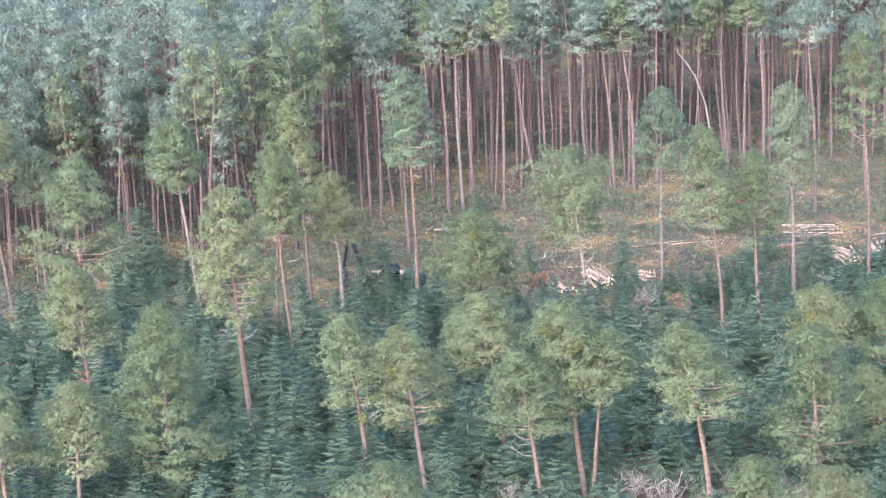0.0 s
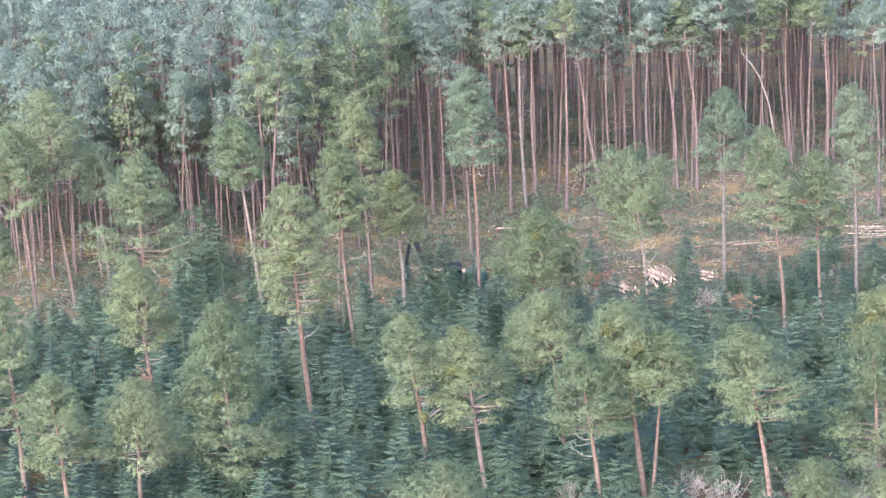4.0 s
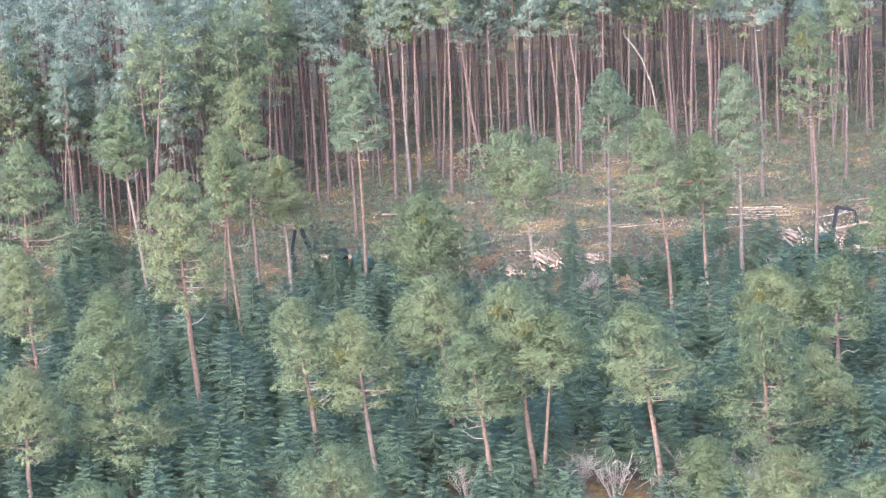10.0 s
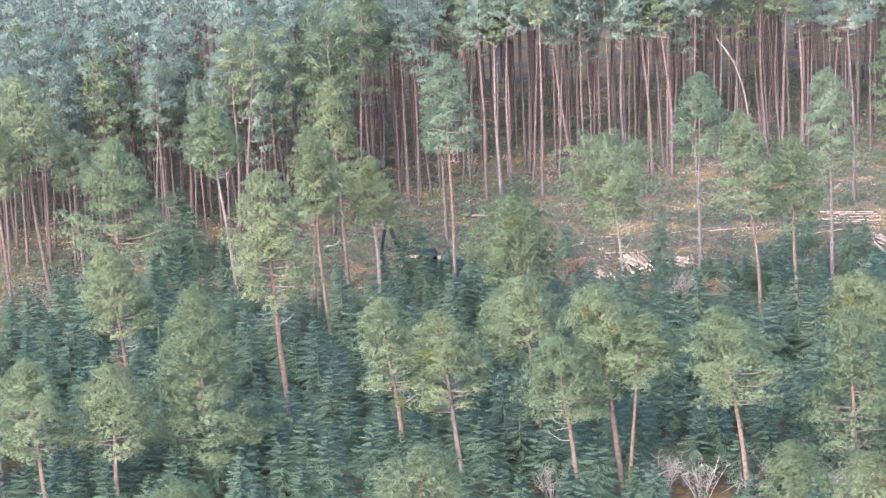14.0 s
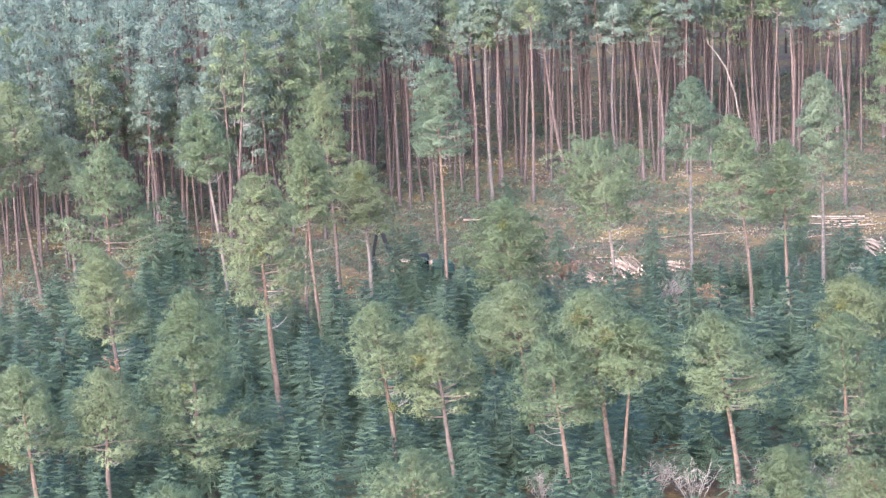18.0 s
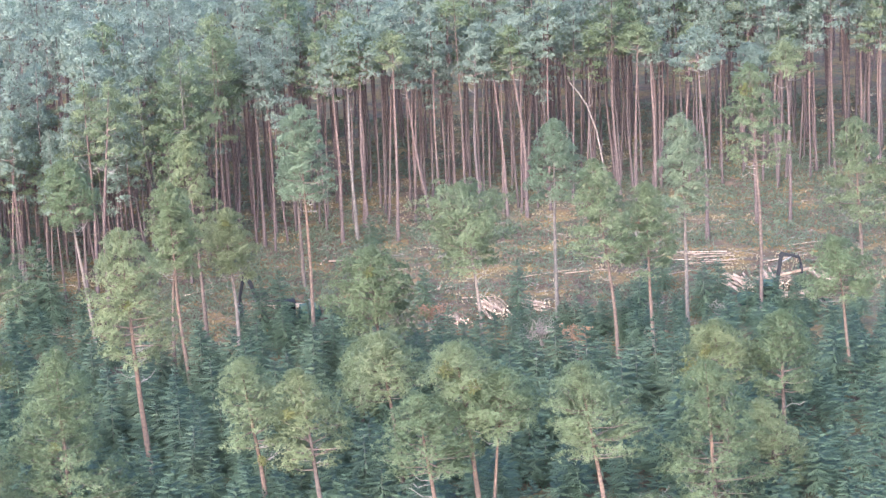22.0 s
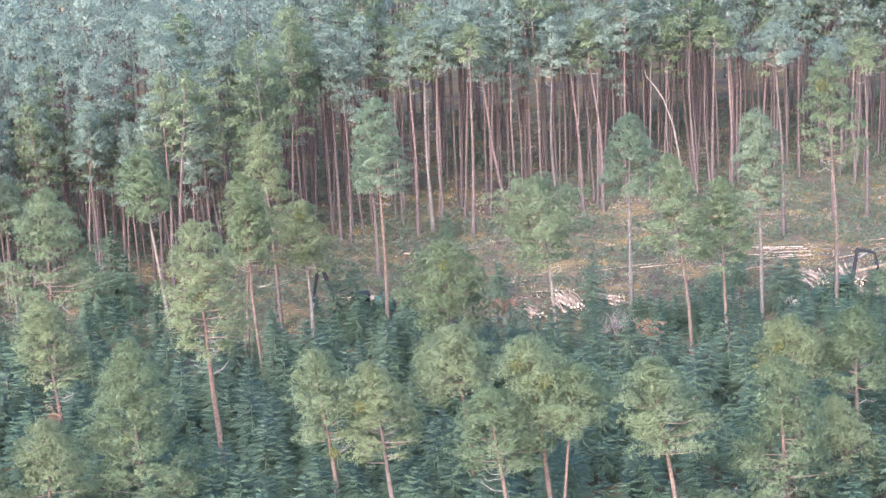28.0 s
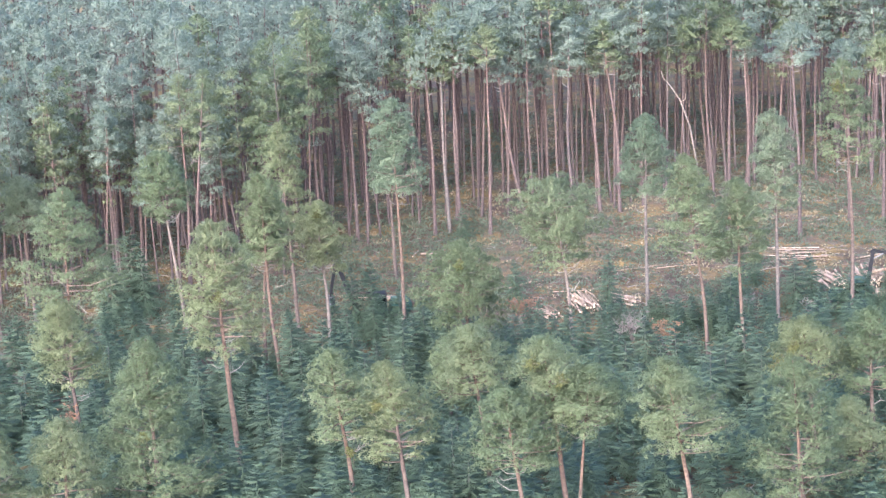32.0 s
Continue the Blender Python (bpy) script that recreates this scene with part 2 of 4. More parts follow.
def ground_material():
    """Needle litter, moss and bare soil; logging tracks run across the clearing."""
    m, nt, b = material("forest_floor", 0.95)
    litter = ramp(nt, noise_out(nt, 0.35, 6.0, 0.7), [(0.3, (0.04, 0.027, 0.02)), (0.5, (0.068, 0.046, 0.033)), (0.7, (0.098, 0.068, 0.048))])
    moss = ramp(nt, noise_out(nt, 1.1, 5.0, 0.7), [(0.3, (0.05, 0.05, 0.027)), (0.7, (0.1, 0.088, 0.046))])
    patch = ramp(nt, noise_out(nt, 0.09, 4.0, 0.6), [(0.48, (0, 0, 0)), (0.62, (0.8, 0.8, 0.8))])
    c = mixed(nt, patch, litter, moss)
    tc = nt.nodes.new("ShaderNodeTexCoord")
    sep = nt.nodes.new("ShaderNodeSeparateXYZ")
    nt.links.new(tc.outputs["Object"], sep.inputs[0])
    line = nt.nodes.new("ShaderNodeMath")
    line.operation = "MULTIPLY_ADD"
    nt.links.new(sep.outputs[0], line.inputs[0])
    line.inputs[1].default_value = -0.02
    nt.links.new(sep.outputs[1], line.inputs[2])
    wob = nt.nodes.new("ShaderNodeMath")
    wob.operation = "MULTIPLY_ADD"
    nt.links.new(noise_out(nt, 0.12, 4.0), wob.inputs[0])
    wob.inputs[1].default_value = 14.0
    nt.links.new(line.outputs[0], wob.inputs[2])
    rng = nt.nodes.new("ShaderNodeMapRange")
    rng.inputs[1].default_value, rng.inputs[2].default_value = 340.0, 368.0
    nt.links.new(wob.outputs[0], rng.inputs[0])
    track = ramp(nt, rng.outputs[0], [(0.0, (0, 0, 0)), (0.25, (1, 1, 1)), (0.6, (0.8, 0.8, 0.8)), (1.0, (0, 0, 0))])
    soil = ramp(nt, noise_out(nt, 0.5, 6.0, 0.75), [(0.3, (0.031, 0.021, 0.015)), (0.5, (0.06, 0.041, 0.028)), (0.75, (0.115, 0.08, 0.053))])
    c = mixed(nt, track, c, soil)
    straw = ramp(nt, noise_out(nt, 0.17, 6.0, 0.72), [(0.45, (0, 0, 0)), (0.58, (0.9, 0.9, 0.9))])
    c = mixed(nt, straw, c, ramp(nt, noise_out(nt, 2.0, 4.0), [(0.3, (0.08, 0.053, 0.02)), (0.7, (0.16, 0.108, 0.042))]))
    herb = ramp(nt, noise_out(nt, 0.55, 6.0, 0.75), [(0.5, (0, 0, 0)), (0.6, (0.7, 0.7, 0.7))])
    c = mixed(nt, herb, c, ramp(nt, noise_out(nt, 3.0, 4.0), [(0.3, (0.025, 0.034, 0.022)), (0.7, (0.06, 0.072, 0.046))]))
    fine = ramp(nt, noise_out(nt, 2.6, 8.0, 0.85), [(0.32, (0.4, 0.4, 0.4)), (0.52, (0.9, 0.9, 0.9)), (0.72, (1.7, 1.65, 1.6))])
    mul = nt.nodes.new("ShaderNodeMix")
    mul.data_type, mul.blend_type = "RGBA", "MULTIPLY"
    mul.inputs[0].default_value = 0.9
    nt.links.new(c, mul.inputs[6])
    nt.links.new(fine, mul.inputs[7])
    nt.links.new(mul.outputs[2], b.inputs["Base Color"])
    bumped(nt, b, noise_out(nt, 4.0, 6.0, 0.75), 0.9, 0.12)
    return m


M_GROUND = ground_material()

# ---- shapes ----
def lay(x, y):
    """The height of the ground: gentle swells."""
    return 0.35 * noise.noise((x * 0.05, y * 0.05, 0.3)) + 0.12 * noise.noise((x * 0.3, y * 0.3, 4.0)) + 0.16 * noise.noise((x * 0.75, y * 0.75, 9.0))


def mesh_object(name, verts, faces, mats, parent=None, label="", smooth=False, slots=None):
    me = bpy.data.meshes.new(name)
    me.from_pydata([tuple(v) for v in verts], [], faces)
    for m in mats:
        me.materials.append(m)
    if slots is not None:
        me.polygons.foreach_set("material_index", np.array(slots, dtype=np.int32))
    if smooth:
        me.polygons.foreach_set("use_smooth", np.ones(len(me.polygons), dtype=bool))
    me.update()
    ob = new(name, me)
    if parent:
        ob.parent = parent
    return tagged(ob, label)


def soup(name, tris, mat, parent=None, label="", facing=None):
    """One mesh of loose triangles, (n, 3, 3). facing: the way each is shaded, so that a bough reads as one soft form."""
    t = np.array(tris, dtype=np.float64).reshape(-1, 3, 3)
    n = len(t)
    if facing is not None:
        flat = np.cross(t[:, 1] - t[:, 0], t[:, 2] - t[:, 0])
        back = np.einsum("ij,ij->i", flat, facing) < 0
        t[back] = t[back][:, ::-1]
    me = bpy.data.meshes.new(name)
    me.vertices.add(3 * n)
    me.vertices.foreach_set("co", t.ravel())
    me.loops.add(3 * n)
    me.loops.foreach_set("vertex_index", np.arange(3 * n, dtype=np.int32))
    me.polygons.add(n)
    me.polygons.foreach_set("loop_start", np.arange(0, 3 * n, 3, dtype=np.int32))
    me.materials.append(mat)
    me.update(calc_edges=True)
    if facing is not None:
        soft = me.attributes.new("custom_normal", "FLOAT_VECTOR", "POINT")
        soft.data.foreach_set("vector", np.repeat(facing, 3, axis=0).astype(np.float32).ravel())
    ob = new(name, me)
    if parent:
        ob.parent = parent
    return tagged(ob, label)


def tube(points, radii, sides, verts, faces, cap=True):
    """Adds a bent, tapering round bar to verts and faces."""
    pts = [Vector(p) for p in points]
    start = len(verts)
    for i, p in enumerate(pts):
        d = (pts[min(i + 1, len(pts) - 1)] - pts[max(i - 1, 0)]).normalized()
        a = d.cross(Vector((0, 1, 0.13))).normalized()
        c = d.cross(a)
        for k in range(sides):
            w = 2 * math.pi * k / sides
            verts.append(p + radii[i] * (math.cos(w) * a + math.sin(w) * c))
    for i in range(len(pts) - 1):
        for k in range(sides):
            u, v = start + i * sides + k, start + i * sides + (k + 1) % sides
            faces.append((u, v, v + sides, u + sides))
    if cap:
        faces.append(tuple(range(start + sides - 1, start - 1, -1)))
        faces.append(tuple(start + (len(pts) - 1) * sides + k for k in range(sides)))


def sprays(centres, rng, blades, length, width, rise=0.5):
    """Bunches of narrow sprays round each centre."""
    c = np.repeat(np.asarray(centres, dtype=float), blades, axis=0)
    n = len(c)
    d = rng.normal(size=(n, 3))
    d[:, 2] += rise
    s = np.cross(d, rng.normal(size=(n, 3)))
    d /= np.linalg.norm(d, axis=1, keepdims=True) + 1e-9
    s /= np.linalg.norm(s, axis=1, keepdims=True) + 1e-9
    ln = length * rng.uniform(0.65, 1.25, (n, 1))
    w = width * rng.uniform(0.7, 1.3, (n, 1))
    base = c - 0.3 * ln * d
    return np.stack([base + d * ln, base + s * w + 0.3 * d * ln, base - s * w + 0.1 * d * ln], axis=1)


def unit(v):
    return v / (np.linalg.norm(v, axis=-1, keepdims=True) + 1e-9)


def brushes(spots, outward, rng, blades, length, width):
    """Round brushes of needles: wedges that fan out from each shoot's tip, mostly the way it faces."""
    c = np.repeat(spots, blades, axis=0)
    n = len(c)
    d = unit(np.repeat(unit(outward), blades, axis=0) * 0.78 + 0.55 * rng.normal(size=(n, 3)) + (0, 0, 0.2))
    s = unit(np.cross(d, rng.normal(size=(n, 3))))
    ln = length * rng.uniform(0.6, 1.2, (n, 1))
    w = width * rng.uniform(0.7, 1.35, (n, 1))
    return np.stack([c - 0.15 * ln * d, c + d * ln + s * w, c + d * ln * rng.uniform(0.55, 0.95, (n, 1)) - s * w], axis=1)


def crown_radius(style, t):
    """The crown's outline: t runs from its foot to its top."""
    if style == "flat":
        return (0.45 + 0.55 * min(1.0, t / 0.7)) * max(0.0, 1 - max(0.0, (t - 0.72) / 0.33) ** 2)
    if style == "cone":
        return (1 - t) ** 0.75 * min(1.0, 0.45 + 3.0 * t)
    if style == "full":
        return max(0.0, 1 - t ** 2.2) ** 0.6 * min(1.0, 0.6 + 1.6 * t)
    return max(0.02, 1 - t ** 1.7) ** 0.85 * min(1.0, 0.62 + 1.4 * t)


def pine_shape(seed, h, foot, r, lean=(0.0, 0.0), style="round", limbs=40, tufts=26, blades=10, length=0.29, width=0.0235, thick=0.235, bare=4, sides=8, size=0.0):
    """Verts and faces of a pine's wood and the triangles of its needles. h: height, foot: where the crown begins, r: its radius.
    Limbs leave the stem, fork, and end in flattened domes of needle brushes of about the given size."""
    rng = np.random.default_rng(seed)
    rnd = random.Random(seed)
    bend = [(rnd.uniform(-1, 1), rnd.uniform(-1, 1)) for _ in range(4)]
    fine = sides == 8
    limbs = int(limbs * 1.1) if fine else limbs

    def stem(z):
        t = z / h
        k = t ** 1.15
        wob = 0.012 * h * math.sin(math.pi * t)
        return Vector((lean[0] * k + wob * (bend[0][0] + bend[1][0] * math.sin(5 * t)), lean[1] * k + wob * (bend[0][1] + bend[1][1] * math.sin(4 * t)), z))

    verts, faces, spots, ways, domes = [], [], [], [], []
    twigs, joints = ([], []) if fine else (verts, faces)
    zs = [h * (i / 11) for i in range(1, 12)]
    points = [stem(0.0) + Vector((0, 0, -0.4)), stem(0.3)] + [stem(z) for z in zs]
    radii = [thick * 1.35, thick * 1.15] + [thick * (1 - 0.86 * (z / h) ** 1.3) for z in zs]
    tube(points, radii, sides, verts, faces)
    size = size or 0.52 + 0.1 * r

    def dome(centre, out, big):
        off = unit(rng.normal(size=(tufts, 3)))
        off[:, 2] = np.abs(off[:, 2]) * 1.1 - 0.3
        off *= rng.uniform(0.72, 1.0, (tufts, 1)) * big * (1.0, 1.0, 0.62)
        spots.append(np.array(centre) + off)
        ways.append(unit(off) + 0.25 * np.array((out.x, out.y, 0.9)))
        domes.append(np.repeat(np.array([[out.x * 0.5, out.y * 0.5, 0.8]]), tufts, axis=0))

    angle = rnd.uniform(0, 6.28)
    gap_way, gap_t = rnd.uniform(0, 6.28), rnd.uniform(0.15, 0.6)
    for i in range(limbs):
        t = ((i + rnd.random()) / limbs) ** 0.88
        z = foot + (h - foot) * t * 0.96
        angle += 2.4 + rnd.uniform(-0.5, 0.5)
        reach = r * crown_radius(style, t) * rnd.uniform(0.66, 1.18) + 0.15
        if abs(t - gap_t) < 0.14 and math.cos(angle - gap_way) > 0.2:
            reach *= 0.5
        rise = reach * (rnd.uniform(-0.05, 0.3) + 0.45 * t)
        p0 = stem(max(0.5, z - max(0.0, rise) * 0.8))
        out = Vector((math.cos(angle), math.sin(angle), 0))
        aside = Vector((-out.y, out.x, 0))
        mid = p0 + out * reach * 0.5 + Vector((0, 0, rise * 0.25)) + aside * rnd.gauss(0, 0.06) * reach
        tip = p0 + out * reach + Vector((0, 0, rise))
        rr = max(0.018, thick * 0.2 * reach / r * (1.2 - 0.5 * t))
        if limbs > 12:
            tube([p0, mid, tip], [rr * 1.5, rr, rr * 0.35], 4, twigs, joints, False)
        forks = 1 + int(reach / (size * (1.25 if t > 0.3 else 1.7)) + rnd.random())
        for k in range(forks):
            u = 1.0 - (k + rnd.uniform(0, 0.5)) / forks * (0.66 if reach > 0.4 * r else 0.35)
            root = mid.lerp(tip, max(0.0, u * 2 - 1)) if u > 0.5 else p0.lerp(mid, u * 2)
            way = aside * rnd.choice((-1, 1)) * rnd.uniform(0.25, 0.9) + out * 0.5 if k else out * 0.2
            centre = root + way * size * rnd.uniform(0.5, 1.2) + Vector((0, 0, rnd.uniform(0.0, 0.35) * size))
            if fine and k:
                tube([root - out * 0.15 * size, centre], [rr * 0.6, 0.012], 3, twigs, joints, False)
            dome(centre, (centre - p0 + Vector((0, 0, 1e-3))).normalized(), size * rnd.uniform(0.68, 1.25) * (0.8 if t > 0.88 else 1.0))
        if t > (0.5 if fine else 0.3) and i % 2:
            dome(stem(z) + out * 0.35 * size, (out + Vector((0, 0, 0.6))).normalized(), size * rnd.uniform(0.6, 0.9))
    for k in range(3):
        dome(stem(h - 0.3 * k) + Vector((rnd.gauss(0, 0.16), rnd.gauss(0, 0.16), 0)), Vector((0, 0, 1)), size * (0.5 + 0.12 * k))
    dead = []
    for i in range(bare):
        z = foot - (h - foot) * rnd.uniform(-0.25, 0.3) * rnd.random()
        w = rnd.choice((0.0, math.pi)) + rnd.uniform(-0.9, 0.9)
        out = Vector((math.cos(w), math.sin(w), 0))
        ln = rnd.uniform(0.4, 0.95) * r * 0.8
        p0 = stem(z)
        q1 = p0 + out * ln * 0.4 + Vector((0, 0, rnd.uniform(-0.15, 0.25) * ln))
        q2 = p0 + out * ln * 0.75 + Vector((0, 0, rnd.uniform(0.0, 0.45) * ln))
        q3 = q2 + out * ln * 0.25 + Vector((0, 0, rnd.uniform(0.05, 0.3) * ln))
        bv, bf = ([], []) if fine else (verts, faces)
        tube([p0, q1, q2, q3], [0.042, 0.034, 0.024, 0.01], 4, bv, bf, False)
        tube([q1, q1 + Vector((-out.y * 0.4, out.x * 0.4, 0.35)) * ln * 0.6], [0.025, 0.008], 4, bv, bf, False)
        tube([q2, q2 + Vector((out.x * 0.2 + out.y * 0.3, -out.x * 0.3, 0.4)) * ln * 0.5], [0.022, 0.008], 4, bv, bf, False)
        tube([q1.lerp(q2, 0.5), q1.lerp(q2, 0.5) + Vector((out.x * 0.4, out.y * 0.4 - 0.3, -0.15)) * ln * 0.4], [0.02, 0.007], 4, bv, bf, False)
        if fine:
            dead.append((bv, bf))
    spots, way, top = np.concatenate(spots), np.concatenate(ways), np.concatenate(domes)
    axis = np.array([stem(min(h, max(foot, z))) for z in np.linspace(foot, h, 12)])
    k = np.clip((spots[:, 2] - foot) / (h - foot) * 11, 0, 11).astype(int)
    whole = spots - axis[k]
    whole[:, 2] = (spots[:, 2] - foot) / (h - foot) * r - 0.2 * r
    soft = np.repeat(unit(0.55 * unit(way) + 0.35 * top + 0.35 * unit(whole) + (0, 0, 0.25)), blades, axis=0)
    soft = unit(soft + 0.08 * rng.normal(size=soft.shape))
    return verts, faces, brushes(spots, way, rng, blades, length, width), dead, (twigs, joints), soft


PINE_LABEL = {"round": "Scots pine with a rounded grey-green crown and reddish bare trunk",
              "cone": "slender Scots pine with a pointed crown and long bare trunk",
              "flat": "Scots pine with a flat spreading crown on a thin pale trunk",
              "full": "Scots pine with a full dense crown above young spruces"}


def pine(x, y, h, foot, r, lean=(0.0, 0.0), style="round", seed=1, needles=None, wood=None, label="", **more):
    tree = new("pine_tree")
    tree.location = (x, y, lay(x, y))
    verts, faces, tris, dead, limbwork, soft = pine_shape(seed, h, foot, r, lean, style, **more)
    slots = [0] * len(faces)
    if limbwork[0] is not verts:
        n = len(verts)
        verts = verts + limbwork[0]
        faces = faces + [tuple(i + n for i in f) for f in limbwork[1]]
        slots += [1] * len(limbwork[1])
    mesh_object("trunk", verts, faces, [wood or M_BARK, M_LIMB], tree, smooth=True, slots=slots)
    soup("crown", tris, needles or M_PINE, tree, facing=soft)
    for bv, bf in dead:
        mesh_object("dead_branch", bv, bf, [M_DEAD], tree, "pale bare branch")
    return tagged(tree, label or PINE_LABEL[style], "tree", "scattered pines")


def spruce_tris(seed, h, r):
    """The needles of a young spruce, and the way each is shaded: whorls of drooping feathered branches."""
    rng = np.random.default_rng(seed)
    out, ways = [], []
    count = int(h / 0.52)
    up = np.array([0, 0, 1.0])
    for i in range(count):
        t = (i + 0.3) / count
        z = 0.25 + (h - 0.35) * t
        reach = r * (1 - t) ** 0.9 * rng.uniform(0.8, 1.2) + 0.16
        n = 9 if t < 0.55 else 7 if t < 0.8 else 5
        for k in range(n):
            w = 2 * math.pi * (k + 0.5 * (i % 2)) / n + rng.uniform(-0.3, 0.3)
            ln = reach * rng.uniform(0.65, 1.2)
            drop = -0.42 + 0.85 * t + rng.uniform(-0.12, 0.12)
            d = np.array([math.cos(w), math.sin(w), drop])
            flat = np.array([math.cos(w), math.sin(w), 0])
            side = np.array([-math.sin(w), math.cos(w), 0.0])
            p0 = np.array([0, 0, z + rng.uniform(-0.22, 0.22)])
            way = 0.75 * up + 0.6 * flat
            out.append([p0 + d * ln, p0 + side * 0.07 * ln, p0 - side * 0.07 * ln])
            ways.append(way)
            for s in (0.22, 0.38, 0.54, 0.69, 0.83, 0.95):
                q = p0 + d * ln * s - up * 0.1 * ln * s * s
                tw = ln * 0.46 * (1.2 - s) + 0.13
                for sg in (1, -1):
                    e = d * rng.uniform(0.45, 0.8) + side * sg * 0.75 - up * rng.uniform(0.05, 0.35)
                    out.append([q + e * tw, q + d * 0.09 + up * 0.02, q - d * 0.09])
                    ways.append(way + 0.3 * sg * side + 0.12 * rng.normal(size=3))
    lead = [[(0, 0, h + 0.4), (0.045, 0, h - 0.4), (-0.045, 0, h - 0.4)], [(0, 0, h + 0.4), (0, 0.045, h - 0.4), (0, -0.045, h - 0.4)]]
    for k in range(6):
        w = k * 1.05
        lead.append([(0.3 * math.cos(w), 0.3 * math.sin(w), h + 0.08), (0.04, 0, h - 0.25), (-0.04, 0.02, h - 0.2)])
    out += lead
    ways += [np.array((0, -0.3, 0.9))] * len(lead)
    return np.array(out, dtype=float), unit(np.array(ways))


def spruce(seed, h, r):
    tree = new("spruce_tree")
    verts, faces = [], []
    tube([(0, 0, -0.3), (0, 0, h * 0.5), (0, 0, h * 0.9)], [0.09, 0.05, 0.012], 6, verts, faces)
    mesh_object("trunk", verts, faces, [M_SPRUCE_BARK], tree, smooth=True)
    tris, soft = spruce_tris(seed, h, r)
    soup("crown", tris, M_SPRUCE, tree, facing=soft)
    return tagged(tree, "young dark green spruce with a pointed tiered crown", "tree", "spruce thicket")


def withered(tree, x, z, r, seed):
    """A bough of dead rust-brown needles in a crown."""
    rng = np.random.default_rng(seed)
    off = rng.normal(size=(70, 3)) * r * (0.45, 0.45, 0.6) + (x, -1.2, z)
    soup("withered_bough", sprays(off, rng, 9, 0.32, 0.045, 0.2), M_BEECH, tree, "withered rust-brown needles")["kind"] = "stuff"
    return tree

# ---- ground ----
def ground_sheet():
    def steps(a, b, far, fine):
        inner = list(np.arange(a, b + 0.01, fine))
        outer = [60, 180, 500, 1200, 2500]
        return [a - d for d in reversed(outer)] + inner + [b + d for d in outer]

    xs, ys = steps(-90, 90, 2500, 1.0), steps(215, 500, 2500, 1.0)
    verts = [(x, y, lay(x, y)) for y in ys for x in xs]
    n = len(xs)
    faces = [(j * n + i, j * n + i + 1, (j + 1) * n + i + 1, (j + 1) * n + i) for j in range(len(ys) - 1) for i in range(n - 1)]
    ob = mesh_object("ground", verts, faces, [M_GROUND], smooth=True)
    return tagged(ob, "brown forest floor of needle litter, moss and churned soil", "ground", kind="structure")


ground_sheet()

# ---- single pines ----
pine(-22.2, 272.2, 21.6, 4.5, 6.8, (-0.32, 0), "cone", 1, limbs=84, thick=0.29, size=1.0)
pine(-30.2, 265.1, 16.8, 8.7, 4.06, (-0.04, 0), "round", 2, thick=0.29)
pine(-35.7, 261.8, 18.8, 10.3, 3.90, (-1.40, 0), "round", 3, thick=0.29)
pine(-15.2, 286.6, 28.2, 14.7, 4.10, (-1.62, 0), "full", 4, needles=M_PINE_YOUNG, limbs=54, bare=7, thick=0.33)
pine(-34.2, 312.7, 24.3, 12.1, 5.86, (0.88, 0), "round", 5, limbs=50)
withered(pine(-30.8, 290.8, 19.5, 11.1, 3.79, (-1.77, 0), "round", 6, needles=M_PINE_YOUNG, thick=0.29), -1.1, 7.9, 1.1, 6)
pine(-22.6, 330.6, 22.9, 15.6, 3.15, (-2.26, 0), "full", 7, wood=M_BARK_GREY, bare=6)
pine(-12.1, 315.5, 24.0, 13.9, 3.28, (-1.26, 0), "round", 8, needles=M_PINE_YOUNG)
pine(-13.9, 319.0, 20.5, 12.9, 2.25, (1.10, 0), "round", 9)
pine(-10.7, 335.5, 24.2, 11.6, 3.19, (-1.06, 0), "cone", 10, needles=M_PINE_YOUNG)
pine(-7.0, 327.1, 17.7, 10.1, 2.85, (-0.67, 0), "round", 11, needles=M_PINE_YOUNG, wood=M_BARK_GREY, bare=7)
pine(1.2, 329.9, 27.9, 17.2, 3.07, (-0.21, 0), "full", 12, needles=M_PINE_GREY)
pine(0.5, 352.3, 16.0, 10.6, 2.17, (-0.18, 0), "round", 13, needles=M_PINE_GREY)
pine(8.3, 307.2, 18.2, 8.3, 5.00, (-1.11, 0), "full", 14, needles=M_PINE_YOUNG, label="broad Scots pine with a bright yellowish rounded crown", limbs=56)
pine(18.9, 316.1, 22.0, 12.3, 4.86, (-1.69, 0), "flat", 15, wood=M_BARK_GREY, limbs=46)
pine(28.4, 333.1, 23.4, 14.5, 3.45, (0.28, 0), "round", 16, needles=M_PINE_GREY, wood=M_BARK_GREY)
pine(32.8, 310.6, 25.2, 14.6, 3.75, (-2.02, 0), "round", 17)
pine(37.2, 314.9, 21.3, 11.8, 3.28, (-0.77, 0), "round", 18)
pine(42.3, 328.1, 24.8, 13.3, 2.79, (-0.31, 0), "full", 19, needles=M_PINE_GREY, wood=M_BARK_GREY)
pine(50.2, 326.4, 30.3, 19.1, 4.20, (-0.85, 0), "cone", 20, limbs=34)
pine(64.9, 344.0, 18.6, 6.4, 4.26, (-0.87, 0), "round", 21)
pine(55.9, 301.8, 18.2, 11.7, 4.16, (-2.18, 0), "round", 22)
pine(-4.4, 272.9, 19.3, 10.6, 3.70, (-1.59, 0), "round", 23, limbs=34, bare=7, thick=0.29)
pine(1.2, 268.9, 19.1, 9.9, 3.99, (-2.19, 0), "round", 24, needles=M_PINE_YOUNG, thick=0.29)
